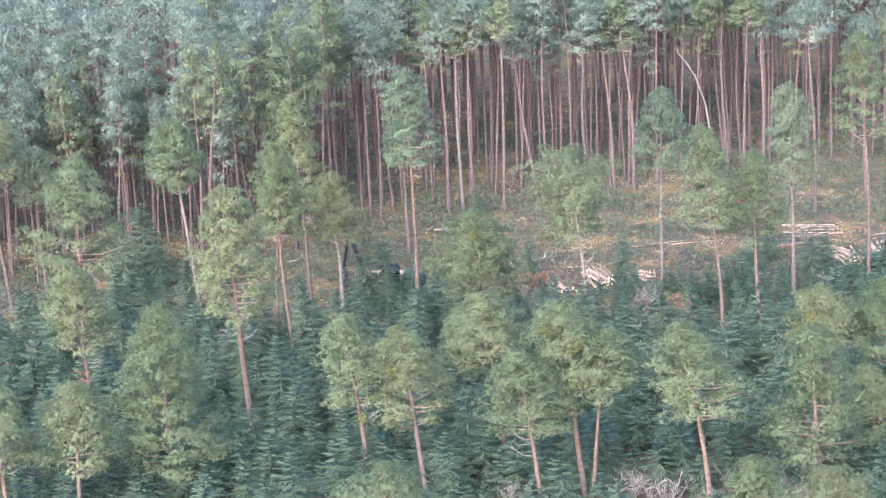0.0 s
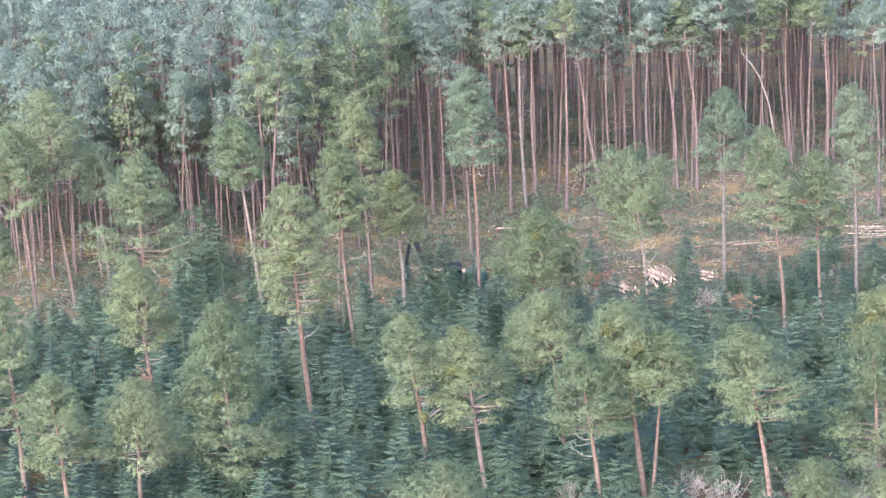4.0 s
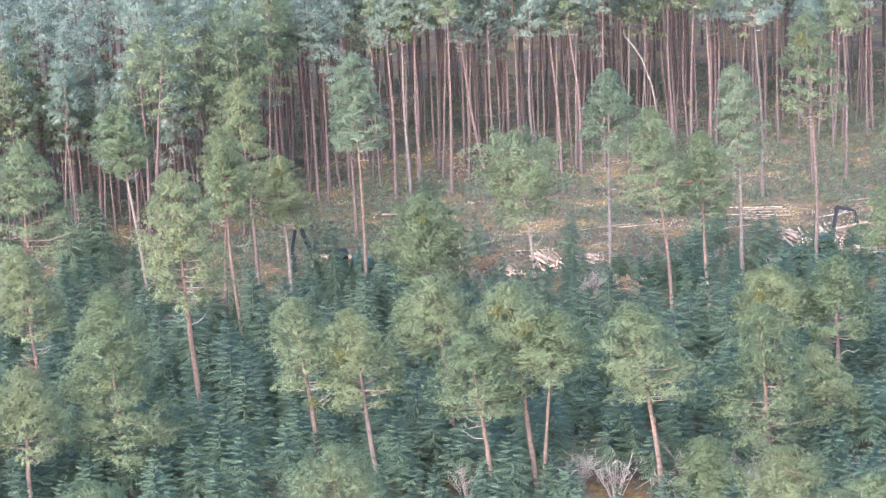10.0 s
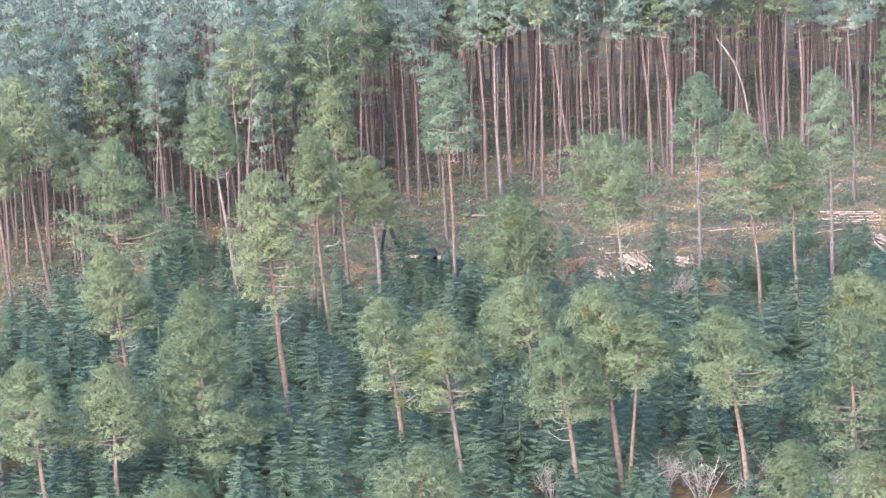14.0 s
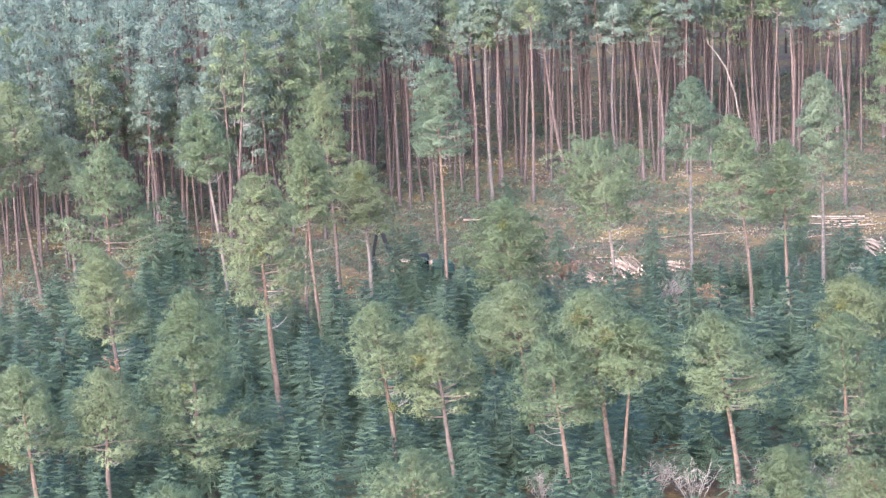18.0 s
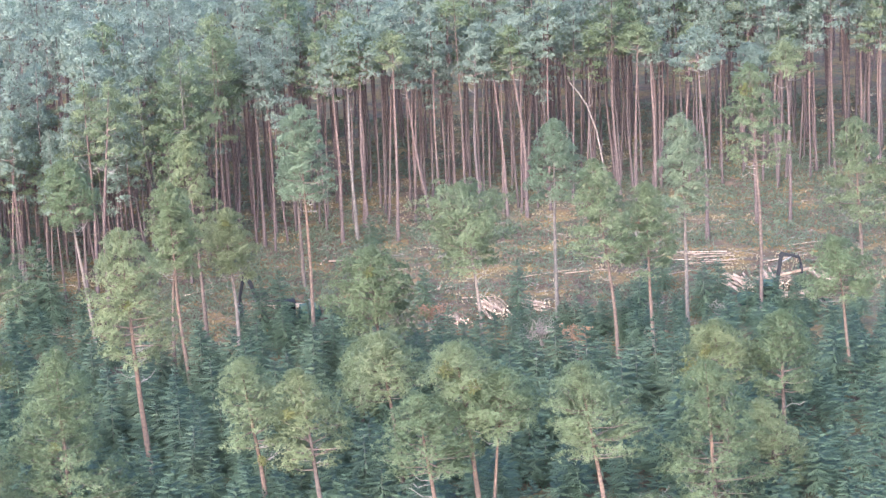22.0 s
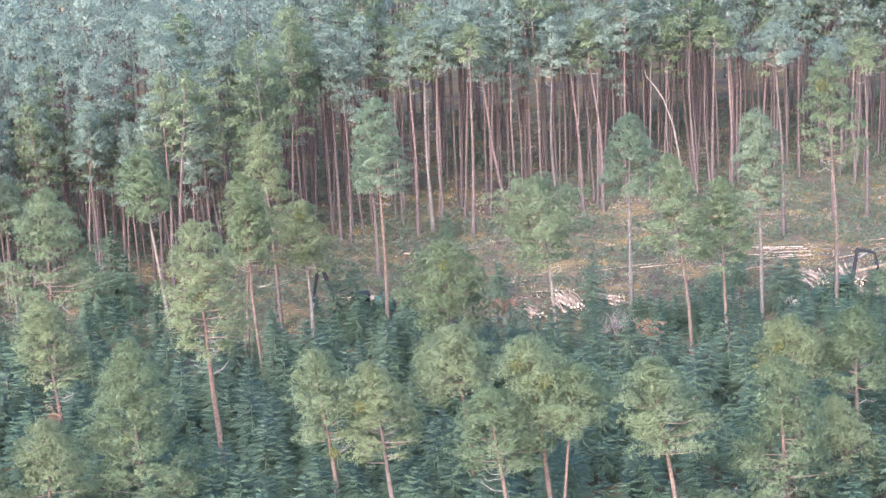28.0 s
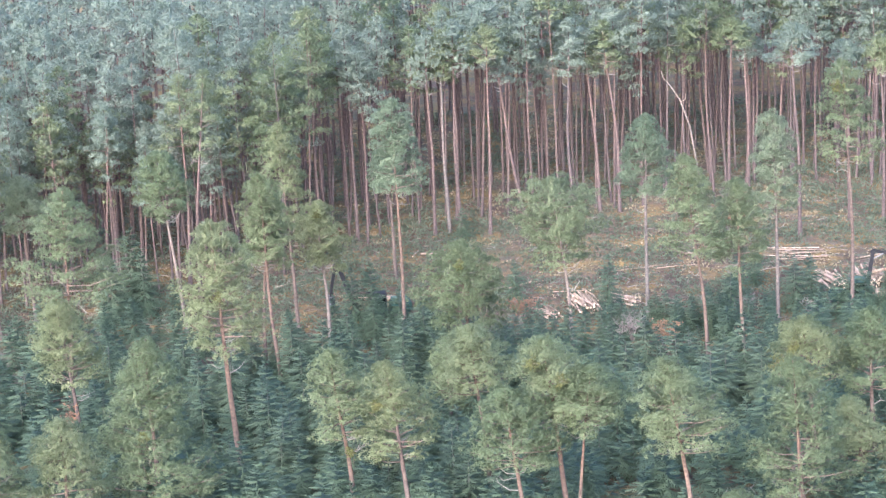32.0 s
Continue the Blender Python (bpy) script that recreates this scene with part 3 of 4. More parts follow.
pine(8.7, 283.0, 17.3, 10.9, 3.94, (-1.57, 0), "round", 25, thick=0.29)
pine(15.5, 265.9, 21.8, 14.0, 5.2, (-2.37, 0), "round", 26, limbs=54, thick=0.32)
pine(11.1, 261.7, 18.7, 11.1, 4.80, (-1.49, 0), "round", 27, thick=0.29)
pine(15.6, 263.9, 19.6, 13.9, 4.3, (1.86, 0), "round", 28, limbs=40, thick=0.22)
pine(26.4, 261.3, 21.0, 12.6, 5.12, (-2.45, 0), "round", 29, limbs=50, bare=6, thick=0.29)
pine(40.3, 280.6, 17.2, 11.4, 4.62, (-1.84, 0), "round", 30, needles=M_PINE_YOUNG, thick=0.29)
pine(45.8, 281.5, 17.8, 9.7, 3.56, (-0.72, 0), "round", 31, thick=0.29)
pine(36.8, 263.4, 19.6, 6.8, 5.16, (-1.46, 0), "round", 32, limbs=54, bare=8, thick=0.29)
pine(44.1, 274.3, 11.7, 3.9, 3.48, (-2.13, 0), "round", 33, thick=0.29)
pine(-2.5, 241.4, 16.9, 8.6, 4.59, (-0.20, 0), "full", 34, thick=0.29)
pine(34.5, 237.5, 16.1, 8.5, 4.63, (-0.91, 0), "full", 35, needles=M_PINE_YOUNG, thick=0.29)
pine(40.9, 231.4, 15.6, 8.8, 3.52, (-1.03, 0), "full", 36, thick=0.29)
pine(-41.3, 270.3, 23.5, 11.6, 3.90, (-0.78, 0), "round", 37, thick=0.29)
pine(-47.9, 332.7, 22.5, 13.2, 4.13, (-1.58, 0), "round", 38)
pine(-44.2, 337.6, 25.5, 15.5, 5.23, (-1.95, 0), "round", 39, thick=0.24)
pine(-50.8, 320.2, 15.7, 9.5, 2.79, (0.40, 0), "round", 40)
pine(-40.9, 344.3, 17.1, 10.8, 2.84, (-0.74, 0), "round", 41, needles=M_PINE_GREY)
pine(-49.6, 293.1, 18.2, 8.3, 4.30, (-0.03, 0), "round", 42, thick=0.29)
pine(29.8, 252.1, 12.0, 5.8, 3.24, (-0.87, 0), "round", 43, thick=0.29)
pine(5.4, 299.1, 10.8, 3.6, 2.50, (-0.18, 0), "round", 44)
pine(-22.6, 239.0, 15.5, 8.6, 4.13, (0.11, 0), "full", 45, thick=0.29)
# Stand-edge pines: every other one has needles tinted for distance haze.
pine(8.8, 369.6, 26.4, 20.5, 3.31, (-0.09, 0), "round", 51, needles=M_PINE_HAZED, wood=M_BARK_STAND, thick=0.24, limbs=18, tufts=16, blades=8, length=0.34, width=0.031, size=0.76)
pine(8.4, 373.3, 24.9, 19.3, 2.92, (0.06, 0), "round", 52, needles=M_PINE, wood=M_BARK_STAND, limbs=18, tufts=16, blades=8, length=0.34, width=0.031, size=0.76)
pine(-3.9, 369.1, 26.7, 18.8, 2.48, (-0.42, 0), "round", 53, needles=M_PINE_HAZED, wood=M_BARK_STAND, limbs=18, tufts=16, blades=8, length=0.34, width=0.031, size=0.76)
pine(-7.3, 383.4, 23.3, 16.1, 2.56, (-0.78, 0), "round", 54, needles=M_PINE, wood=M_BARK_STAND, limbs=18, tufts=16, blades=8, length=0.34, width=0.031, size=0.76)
pine(16.8, 372.0, 22.7, 17.8, 1.52, (-3.22, 0), "round", 55, needles=M_PINE_HAZED, wood=M_BARK_STAND, label="leaning thin Scots pine with a small crown at the forest edge", limbs=18, tufts=16, blades=8, length=0.34, width=0.031, size=0.76)
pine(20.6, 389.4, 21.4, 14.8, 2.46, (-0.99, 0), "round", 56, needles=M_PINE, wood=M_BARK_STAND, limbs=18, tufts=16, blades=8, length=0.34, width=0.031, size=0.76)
pine(23.0, 373.5, 25.2, 17.9, 2.64, (-0.07, 0), "round", 57, needles=M_PINE_HAZED, wood=M_BARK_STAND, limbs=18, tufts=16, blades=8, length=0.34, width=0.031, size=0.76)
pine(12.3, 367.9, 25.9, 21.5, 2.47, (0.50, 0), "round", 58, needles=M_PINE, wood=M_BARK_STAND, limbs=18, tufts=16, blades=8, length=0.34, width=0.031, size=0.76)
pine(5.6, 368.9, 25.3, 19.1, 2.20, (0.00, 0), "round", 59, needles=M_PINE_HAZED, wood=M_BARK_STAND, limbs=18, tufts=16, blades=8, length=0.34, width=0.031, size=0.76)
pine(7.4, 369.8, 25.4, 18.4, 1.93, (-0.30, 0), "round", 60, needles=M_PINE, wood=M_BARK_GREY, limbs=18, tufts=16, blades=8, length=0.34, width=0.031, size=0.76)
pine(26.3, 375.5, 23.6, 17.9, 2.38, (-1.34, 0), "round", 61, needles=M_PINE_HAZED, wood=M_BARK_STAND, limbs=18, tufts=16, blades=8, length=0.34, width=0.031, size=0.76)
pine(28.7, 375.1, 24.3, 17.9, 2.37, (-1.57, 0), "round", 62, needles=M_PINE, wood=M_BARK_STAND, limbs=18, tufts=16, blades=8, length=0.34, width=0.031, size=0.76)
pine(49.1, 359.9, 26.1, 21.4, 4.03, (-0.72, 0), "round", 63, needles=M_PINE_HAZED, wood=M_BARK_STAND, thick=0.25, limbs=18, tufts=16, blades=8, length=0.34, width=0.031, size=0.76)
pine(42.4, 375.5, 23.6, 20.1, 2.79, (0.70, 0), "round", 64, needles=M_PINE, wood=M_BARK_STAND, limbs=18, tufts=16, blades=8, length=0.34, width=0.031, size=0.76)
pine(45.1, 377.6, 22.6, 18.0, 2.53, (-0.18, 0), "round", 65, needles=M_PINE_HAZED, wood=M_BARK_STAND, limbs=18, tufts=16, blades=8, length=0.34, width=0.031, size=0.76)
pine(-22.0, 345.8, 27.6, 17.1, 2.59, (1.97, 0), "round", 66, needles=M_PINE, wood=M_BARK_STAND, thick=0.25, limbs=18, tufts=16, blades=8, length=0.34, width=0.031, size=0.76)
pine(-31.9, 352.6, 21.4, 15.7, 2.77, (-0.17, 0), "round", 67, needles=M_PINE_HAZED, wood=M_BARK_STAND, limbs=18, tufts=16, blades=8, length=0.34, width=0.031, size=0.76)
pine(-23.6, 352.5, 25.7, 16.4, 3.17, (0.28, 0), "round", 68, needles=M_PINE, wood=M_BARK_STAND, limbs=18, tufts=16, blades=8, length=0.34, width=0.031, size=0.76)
pine(56.0, 366.0, 22.4, 18.2, 3.07, (-0.25, 0), "round", 69, needles=M_PINE_HAZED, wood=M_BARK_STAND, limbs=18, tufts=16, blades=8, length=0.34, width=0.031, size=0.76)
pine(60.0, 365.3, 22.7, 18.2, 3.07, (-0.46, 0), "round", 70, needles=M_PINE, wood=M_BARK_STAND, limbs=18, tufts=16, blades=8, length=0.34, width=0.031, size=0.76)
pine(61.4, 382.8, 21.1, 15.3, 3.20, (-0.09, 0), "round", 71, needles=M_PINE_HAZED, wood=M_BARK_STAND, limbs=18, tufts=16, blades=8, length=0.34, width=0.031, size=0.76)


# ---- the tall forest behind the clearing ----
def forest_edge(x):
    """Where the closed stand of tall pines begins."""
    if x < -14:
        return 352 + 0.12 * (x + 14)
    if x < 2:
        return 352 + (x + 14) * 1.25
    return 372 + 0.14 * (x - 2)


def scatter(x0, x1, y0, y1, gap, seed, allowed):
    """Places at least gap apart, in a jittered grid."""
    rnd = random.Random(seed)
    spots, y, row = [], y0, 0
    while y < y1:
        x = x0 + (row % 2) * gap / 2
        while x < x1:
            px, py = x + rnd.uniform(-0.36, 0.36) * gap, y + rnd.uniform(-0.36, 0.36) * gap
            if allowed(px, py):
                spots.append((px, py))
            x += gap
        y += gap * 0.9
        row += 1
    return spots


def forest():
    rnd = random.Random(5)
    kinds = []
    for k in range(9):
        h = 24.5 + 0.5 * k
        kinds.append(pine(0, 0, h, h * (0.64 + 0.045 * (k % 4)), 2.2 + 0.2 * (k % 5), (rnd.uniform(-0.8, 0.8), rnd.uniform(-0.5, 0.5)), ("round", "full", "round")[k % 3], 200 + k,
                     needles=(M_PINE_HAZED, M_PINE, M_PINE_HAZED)[k % 3], limbs=15, tufts=14, blades=7, length=0.38, width=0.037, size=0.8, bare=3, thick=0.17, sides=6, wood=M_BARK_STAND,
                     label="tall Scots pine in a dense stand with a long reddish trunk"))
    fringe = []
    for k in range(6):
        h = 22.5 + 0.9 * k
        fringe.append(pine(0, 0, h, h * (0.46 + 0.04 * (k % 3)), 2.5 + 0.16 * k, (rnd.uniform(-0.8, 0.8), rnd.uniform(-0.5, 0.5)), ("round", "full", "cone")[k % 3], 250 + k,
                           needles=(M_PINE_HAZED, M_PINE, M_PINE_HAZED)[k % 3], limbs=21, tufts=14, blades=7, length=0.38, width=0.036, size=0.84, bare=4, thick=0.17, sides=6, wood=M_BARK_STAND,
                           label="Scots pine with a deep crown at the stand's edge"))
    spots = scatter(-84, 100, 340, 470, 3.7, 11, lambda x, y: y > forest_edge(x) and -0.165 * y - 6 < x < 0.2 * y + 6 and rnd.random() > min(0.5, (y - forest_edge(x) - 12) * 0.014))
    spots.sort(key=lambda p: p[1] - forest_edge(p[0]))
    near, far = spots[:232], spots[232:]
    for x, y in near:
        s = rnd.uniform(0.8, 1.1)
        deep = x < -9 and y < forest_edge(x) + 17 and rnd.random() < 0.75
        tree = copy_thing(rnd.choice(fringe if deep else kinds), pose(x, y, lay(x, y), rnd.gauss(0, 1.2), rnd.gauss(0, 1.2), rnd.uniform(0, 360)))
        tree.scale = (s, s, s * rnd.uniform(0.95, 1.04))
        tagged(tree, group="tall pine stand")
    for k in kinds + fringe:
        for o in list(k.children) + [k]:
            bpy.data.objects.remove(o)
    crown, shade, verts, faces = [], [], [], []
    shapes = []
    for k in range(5):
        h = 25.5 + 0.7 * k
        shapes.append((h, *pine_shape(300 + k, h, h * (0.66 + 0.03 * k), 2.7, (0, 0), ("round", "full")[k % 2], limbs=10, tufts=10, blades=5, length=0.44, width=0.05, bare=0, size=0.95)[2::3]))
    for x, y in far:
        h, tris, soft = rnd.choice(shapes)
        w = rnd.uniform(0, 6.28)
        turn = np.array([[math.cos(w), -math.sin(w), 0], [math.sin(w), math.cos(w), 0], [0, 0, 1]])
        crown.append(tris @ turn.T * rnd.uniform(0.9, 1.1) + (x, y, 0))
        shade.append(soft @ turn.T)
        tube([(x, y, -0.3), (x + rnd.uniform(-0.3, 0.3), y, h * 0.5), (x + rnd.uniform(-0.4, 0.4), y, h * 0.95)], [0.2, 0.15, 0.05], 5, verts, faces, False)
    wood = new("far_woods")
    tagged(wood, "deep stand of tall Scots pines seen over the front rows", "forest", kind="stuff")
    mesh_object("trunk", verts, faces, [M_BARK_STAND], wood, smooth=True)["kind"] = "stuff"
    # The deep stand's crowns all take the needle colour with haze mixed in.
    soup("crown", np.concatenate(crown), M_PINE_HAZED, wood, facing=np.concatenate(shade))["kind"] = "stuff"


forest()


# ---- young spruces under the pines ----
def thicket_back(x):
    """Where the spruce thicket ends against the clearing."""
    if x < -30:
        return 333 + (x + 40) * 0.9
    if x < -22:
        return 338
    if x < -8:
        return 328
    if x < 9:
        return 333
    if x < 24:
        return 330
    return 331


def thicket():
    rnd = random.Random(8)
    kinds = [spruce(400 + k, 5.2 + 0.75 * k, 2.5 + 0.22 * k) for k in range(6)]
    spots = scatter(-62, 76, 236, 345, 3.55, 21, lambda x, y: y < thicket_back(x) + rnd.uniform(-3, 1) and -0.165 * y - 4 < x < 0.2 * y + 4 and rnd.random() < 0.95)
    spots.sort(key=lambda p: abs(p[0] - 5) * 0.6 + abs(p[1] - 305))
    clear = [(30, 262, 6), (22.5, 262.5, 5.5), (36.5, 262, 4), (9, 264, 3), (21, 334, 3), (29, 320, 2), (25.5, 325, 2), (26, 331.5, 2.4), (29, 331.5, 2.4), (32, 331.5, 2.4), (34, 331.5, 2)]
    spots = [p for p in spots if all(math.hypot(p[0] - a, p[1] - b) > c for a, b, c in clear)]
    small = lambda x, y: min(1.0, max(0.0, (thicket_back(x) - y - 3) / 22))
    pick = [(x, y, rnd.choice(kinds), rnd.uniform(0.8, 1.15) * ((0.72 if x < 10 else 0.58) + (0.28 if x < 10 else 0.42) * small(x, y)), rnd.uniform(0, 360)) for x, y in spots]
    single = [(23.4, 328.6, 1, 0.62), (25.0, 328.2, 2, 0.66), (26.5, 328.9, 1, 0.6), (28.3, 328.4, 2, 0.62), (29.9, 328.8, 3, 0.6), (31.3, 328.2, 1, 0.7), (32.8, 328.7, 2, 0.66), (34.4, 328.9, 3, 0.62), (36.0, 329.2, 2, 0.7), (37.4, 331.0, 4, 0.75), (-2.2, 333.6, 5, 0.95), (50.7, 330.2, 4, 0.7), (52.3, 329.9, 5, 0.72), (49.3, 330.1, 3, 0.66), (54.4, 330.3, 2, 0.6), (56.4, 329.8, 3, 0.66), (0.6, 333.6, 2, 0.8), (3.4, 334.2, 1, 0.85), (6.4, 333.8, 3, 0.75), (-4.5, 333.5, 4, 0.9), (48.8, 331.6, 2, 0.65), (56.8, 339.4, 2, 0.6), (14.0, 340.7, 3, 0.7), (24.3, 337.4, 4, 0.72), (38.9, 336.6, 2, 0.85), (47.1, 337.0, 3, 0.8), (45.0, 334.0, 4, 0.9), (-29.9, 346.5, 5, 1.05), (-31.7, 341.0, 4, 1.1), (-28.2, 343.5, 3, 1.0), (41.5, 343.5, 2, 0.7), (9.0, 367.0, 1, 0.7)]
    for i in range(22):
        x = rnd.uniform(34, 62) if i < 10 else rnd.uniform(23, 38)
        single.append((x, (rnd.uniform(332.5, 341.0) - (5.0 if x > 47 else 0)) if i < 10 else rnd.uniform(324, 328.5), rnd.randrange(5), rnd.uniform(0.38, 0.62)))
    pick = [(x, y, kinds[k], s, 40.0 * k) for x, y, k, s in single] + pick
    pick = [p for p in pick if not (46.5 < p[0] < 60.5 and 330.6 < p[1] < 337) and not (-8.5 < p[0] < 3.5 and 334.4 < p[1] < 340)]
    for x, y, kind, s, w in pick[:300]:
        tree = copy_thing(kind, pose(x, y, lay(x, y), rnd.uniform(-2, 2), rnd.uniform(-2, 2), w))
        tree.scale = (s, s, s * rnd.uniform(0.85, 1.15))
    tris, shade = [], []
    for x, y, kind, s, w in pick[300:]:
        me = [c for c in kind.children if c.name.startswith("crown")][0].data
        co, soft = np.empty(len(me.vertices) * 3), np.empty(len(me.vertices) * 3, dtype=np.float32)
        me.vertices.foreach_get("co", co)
        me.attributes["custom_normal"].data.foreach_get("vector", soft)
        a = radians(w)
        turn = np.array([[math.cos(a), -math.sin(a), 0], [math.sin(a), math.cos(a), 0], [0, 0, 1]])
        whole = co.reshape(-1, 3, 3)
        upper = whole[:, 1, 2] > 0.33 * whole[:, 1, 2].max()
        tris.append(whole[upper] @ turn.T * s + (x, y, lay(x, y)))
        shade.append(soft.reshape(-1, 3)[::3][upper] @ turn.T)
    rest = soup("spruce_thicket", np.concatenate(tris), M_SPRUCE, facing=np.concatenate(shade))
    tagged(rest, "dense thicket of young dark green spruces", "thicket", kind="stuff")
    for k in kinds:
        for o in list(k.children) + [k]:
            bpy.data.objects.remove(o)


thicket()


# ---- machines ----
def part(name, bm, mat, parent, label="", smooth=False):
    me = bpy.data.meshes.new(name)
    bm.to_mesh(me)
    bm.free()
    me.materials.append(mat)
    if smooth:
        me.polygons.foreach_set("use_smooth", np.ones(len(me.polygons), dtype=bool))
    ob = new(name, me)
    ob.parent = parent
    return tagged(ob, label)


def block(x0, x1, y0, y1, z0, z1, bevel=0.05, slant=0.0):
    """A box with rounded edges; slant draws its top in along x."""
    bm = bmesh.new()
    bmesh.ops.create_cube(bm, size=1.0)
    for v in bm.verts:
        top = v.co.z > 0
        v.co = Vector((x0 if v.co.x < 0 else x1, y0 if v.co.y < 0 else y1, z1 if top else z0))
        if top and slant:
            v.co.x += slant if v.co.x == x0 else -slant * 0.4
    bmesh.ops.bevel(bm, geom=list(bm.edges), offset=bevel, segments=2, affect="EDGES")
    return bm


def bar(points, radii, sides=8):
    verts, faces = [], []
    tube(points, radii, sides, verts, faces)
    bm = bmesh.new()
    vs = [bm.verts.new(v) for v in verts]
    for f in faces:
        bm.faces.new([vs[i] for i in f])
    bm.normal_update()
    return bm


def beam(a, b, w0, w1, depth):
    """A tapered box beam from a to b in the plane of the boom."""
    a, b = Vector(a), Vector(b)
    d = (b - a).normalized()
    n = d.cross(Vector((0, 1, 0))).normalized()
    bm = bmesh.new()
    corners = []
    for p, w in ((a, w0), (b, w1)):
        for s, t in ((-1, -1), (1, -1), (1, 1), (-1, 1)):
            corners.append(bm.verts.new(p + n * w * s / 2 + Vector((0, depth * t / 2, 0))))
    for f in ((3, 2, 1, 0), (4, 5, 6, 7), (0, 1, 5, 4), (1, 2, 6, 5), (2, 3, 7, 6), (3, 0, 4, 7)):
        bm.faces.new([corners[i] for i in f])
    bmesh.ops.bevel(bm, geom=list(bm.edges), offset=0.02, segments=1, affect="EDGES")
    return bm


def wheel(thing, x, y, r, w):
    bm = bmesh.new()
    rings = [(-w / 2, r * 0.6), (-w / 2, r * 0.88), (-w * 0.38, r), (w * 0.38, r), (w / 2, r * 0.88), (w / 2, r * 0.6)]
    n = 28
    vs = [[bm.verts.new((x + math.cos(2 * math.pi * k / n) * rr * (1.03 if rr == r and k % 2 else 1.0), y + t, r + math.sin(2 * math.pi * k / n) * rr * (1.03 if rr == r and k % 2 else 1.0))) for k in range(n)] for t, rr in rings]
    for i in range(len(rings) - 1):
        for k in range(n):
            bm.faces.new((vs[i][k], vs[i][(k + 1) % n], vs[i + 1][(k + 1) % n], vs[i + 1][k]))
    whole = new("wheel")
    whole.parent = thing
    part("tyre", bm, M_RUBBER, whole)
    bm = bmesh.new()
    m = Matrix.Translation((x, y, r)) @ Matrix.Rotation(radians(90), 4, "X")
    bmesh.ops.create_cone(bm, cap_ends=True, segments=20, radius1=r * 0.6, radius2=r * 0.52, depth=w * 0.8, matrix=m)
    part("rim", bm, M_CUT_PAINT, whole, "yellow rim")


M_CUT_PAINT = plain("yellow_paint", (0.1, 0.075, 0.025), (0.15, 0.11, 0.04), 2.0, 0.5, 0.0, 0.1)
M_TEAL = plain("pale_green_paint", (0.03, 0.055, 0.045), (0.05, 0.085, 0.07), 1.5, 0.85, 0.0, 0.05)


def cabin(thing, x0, x1, y0, y1, z0, z1):
    """A glazed driver's cab: sill, corner posts, panes and roof."""
    cab = new("cab")
    cab.parent = thing
    part("sill", block(x0, x1, y0, y1, z0, z0 + 0.5, 0.06), M_GREEN, cab, "green cab sill")
    for px in (x0 + 0.06, x1 - 0.06):
        for py in (y0 + 0.06, y1 - 0.06):
            part("post", bar([(px, py, z0 + 0.4), (px, py, z1 - 0.1)], [0.06, 0.06], 6), M_BLACK, cab)
    part("pane", block(x0 + 0.12, x1 - 0.12, y0 + 0.02, y0 + 0.05, z0 + 0.52, z1 - 0.18, 0.008), M_GLASS, cab)
    part("pane", block(x0 + 0.12, x1 - 0.12, y1 - 0.05, y1 - 0.02, z0 + 0.52, z1 - 0.18, 0.008), M_GLASS, cab)
    part("pane", block(x0 + 0.02, x0 + 0.05, y0 + 0.12, y1 - 0.12, z0 + 0.52, z1 - 0.18, 0.008), M_GLASS, cab)
    part("pane", block(x1 - 0.05, x1 - 0.02, y0 + 0.12, y1 - 0.12, z0 + 0.52, z1 - 0.18, 0.008), M_GLASS, cab)
    part("seat", block(x0 + 0.5, x0 + 1.0, y0 + 0.5, y1 - 0.5, z0 + 0.5, z0 + 1.25, 0.1), M_BLACK, cab)
    return cab


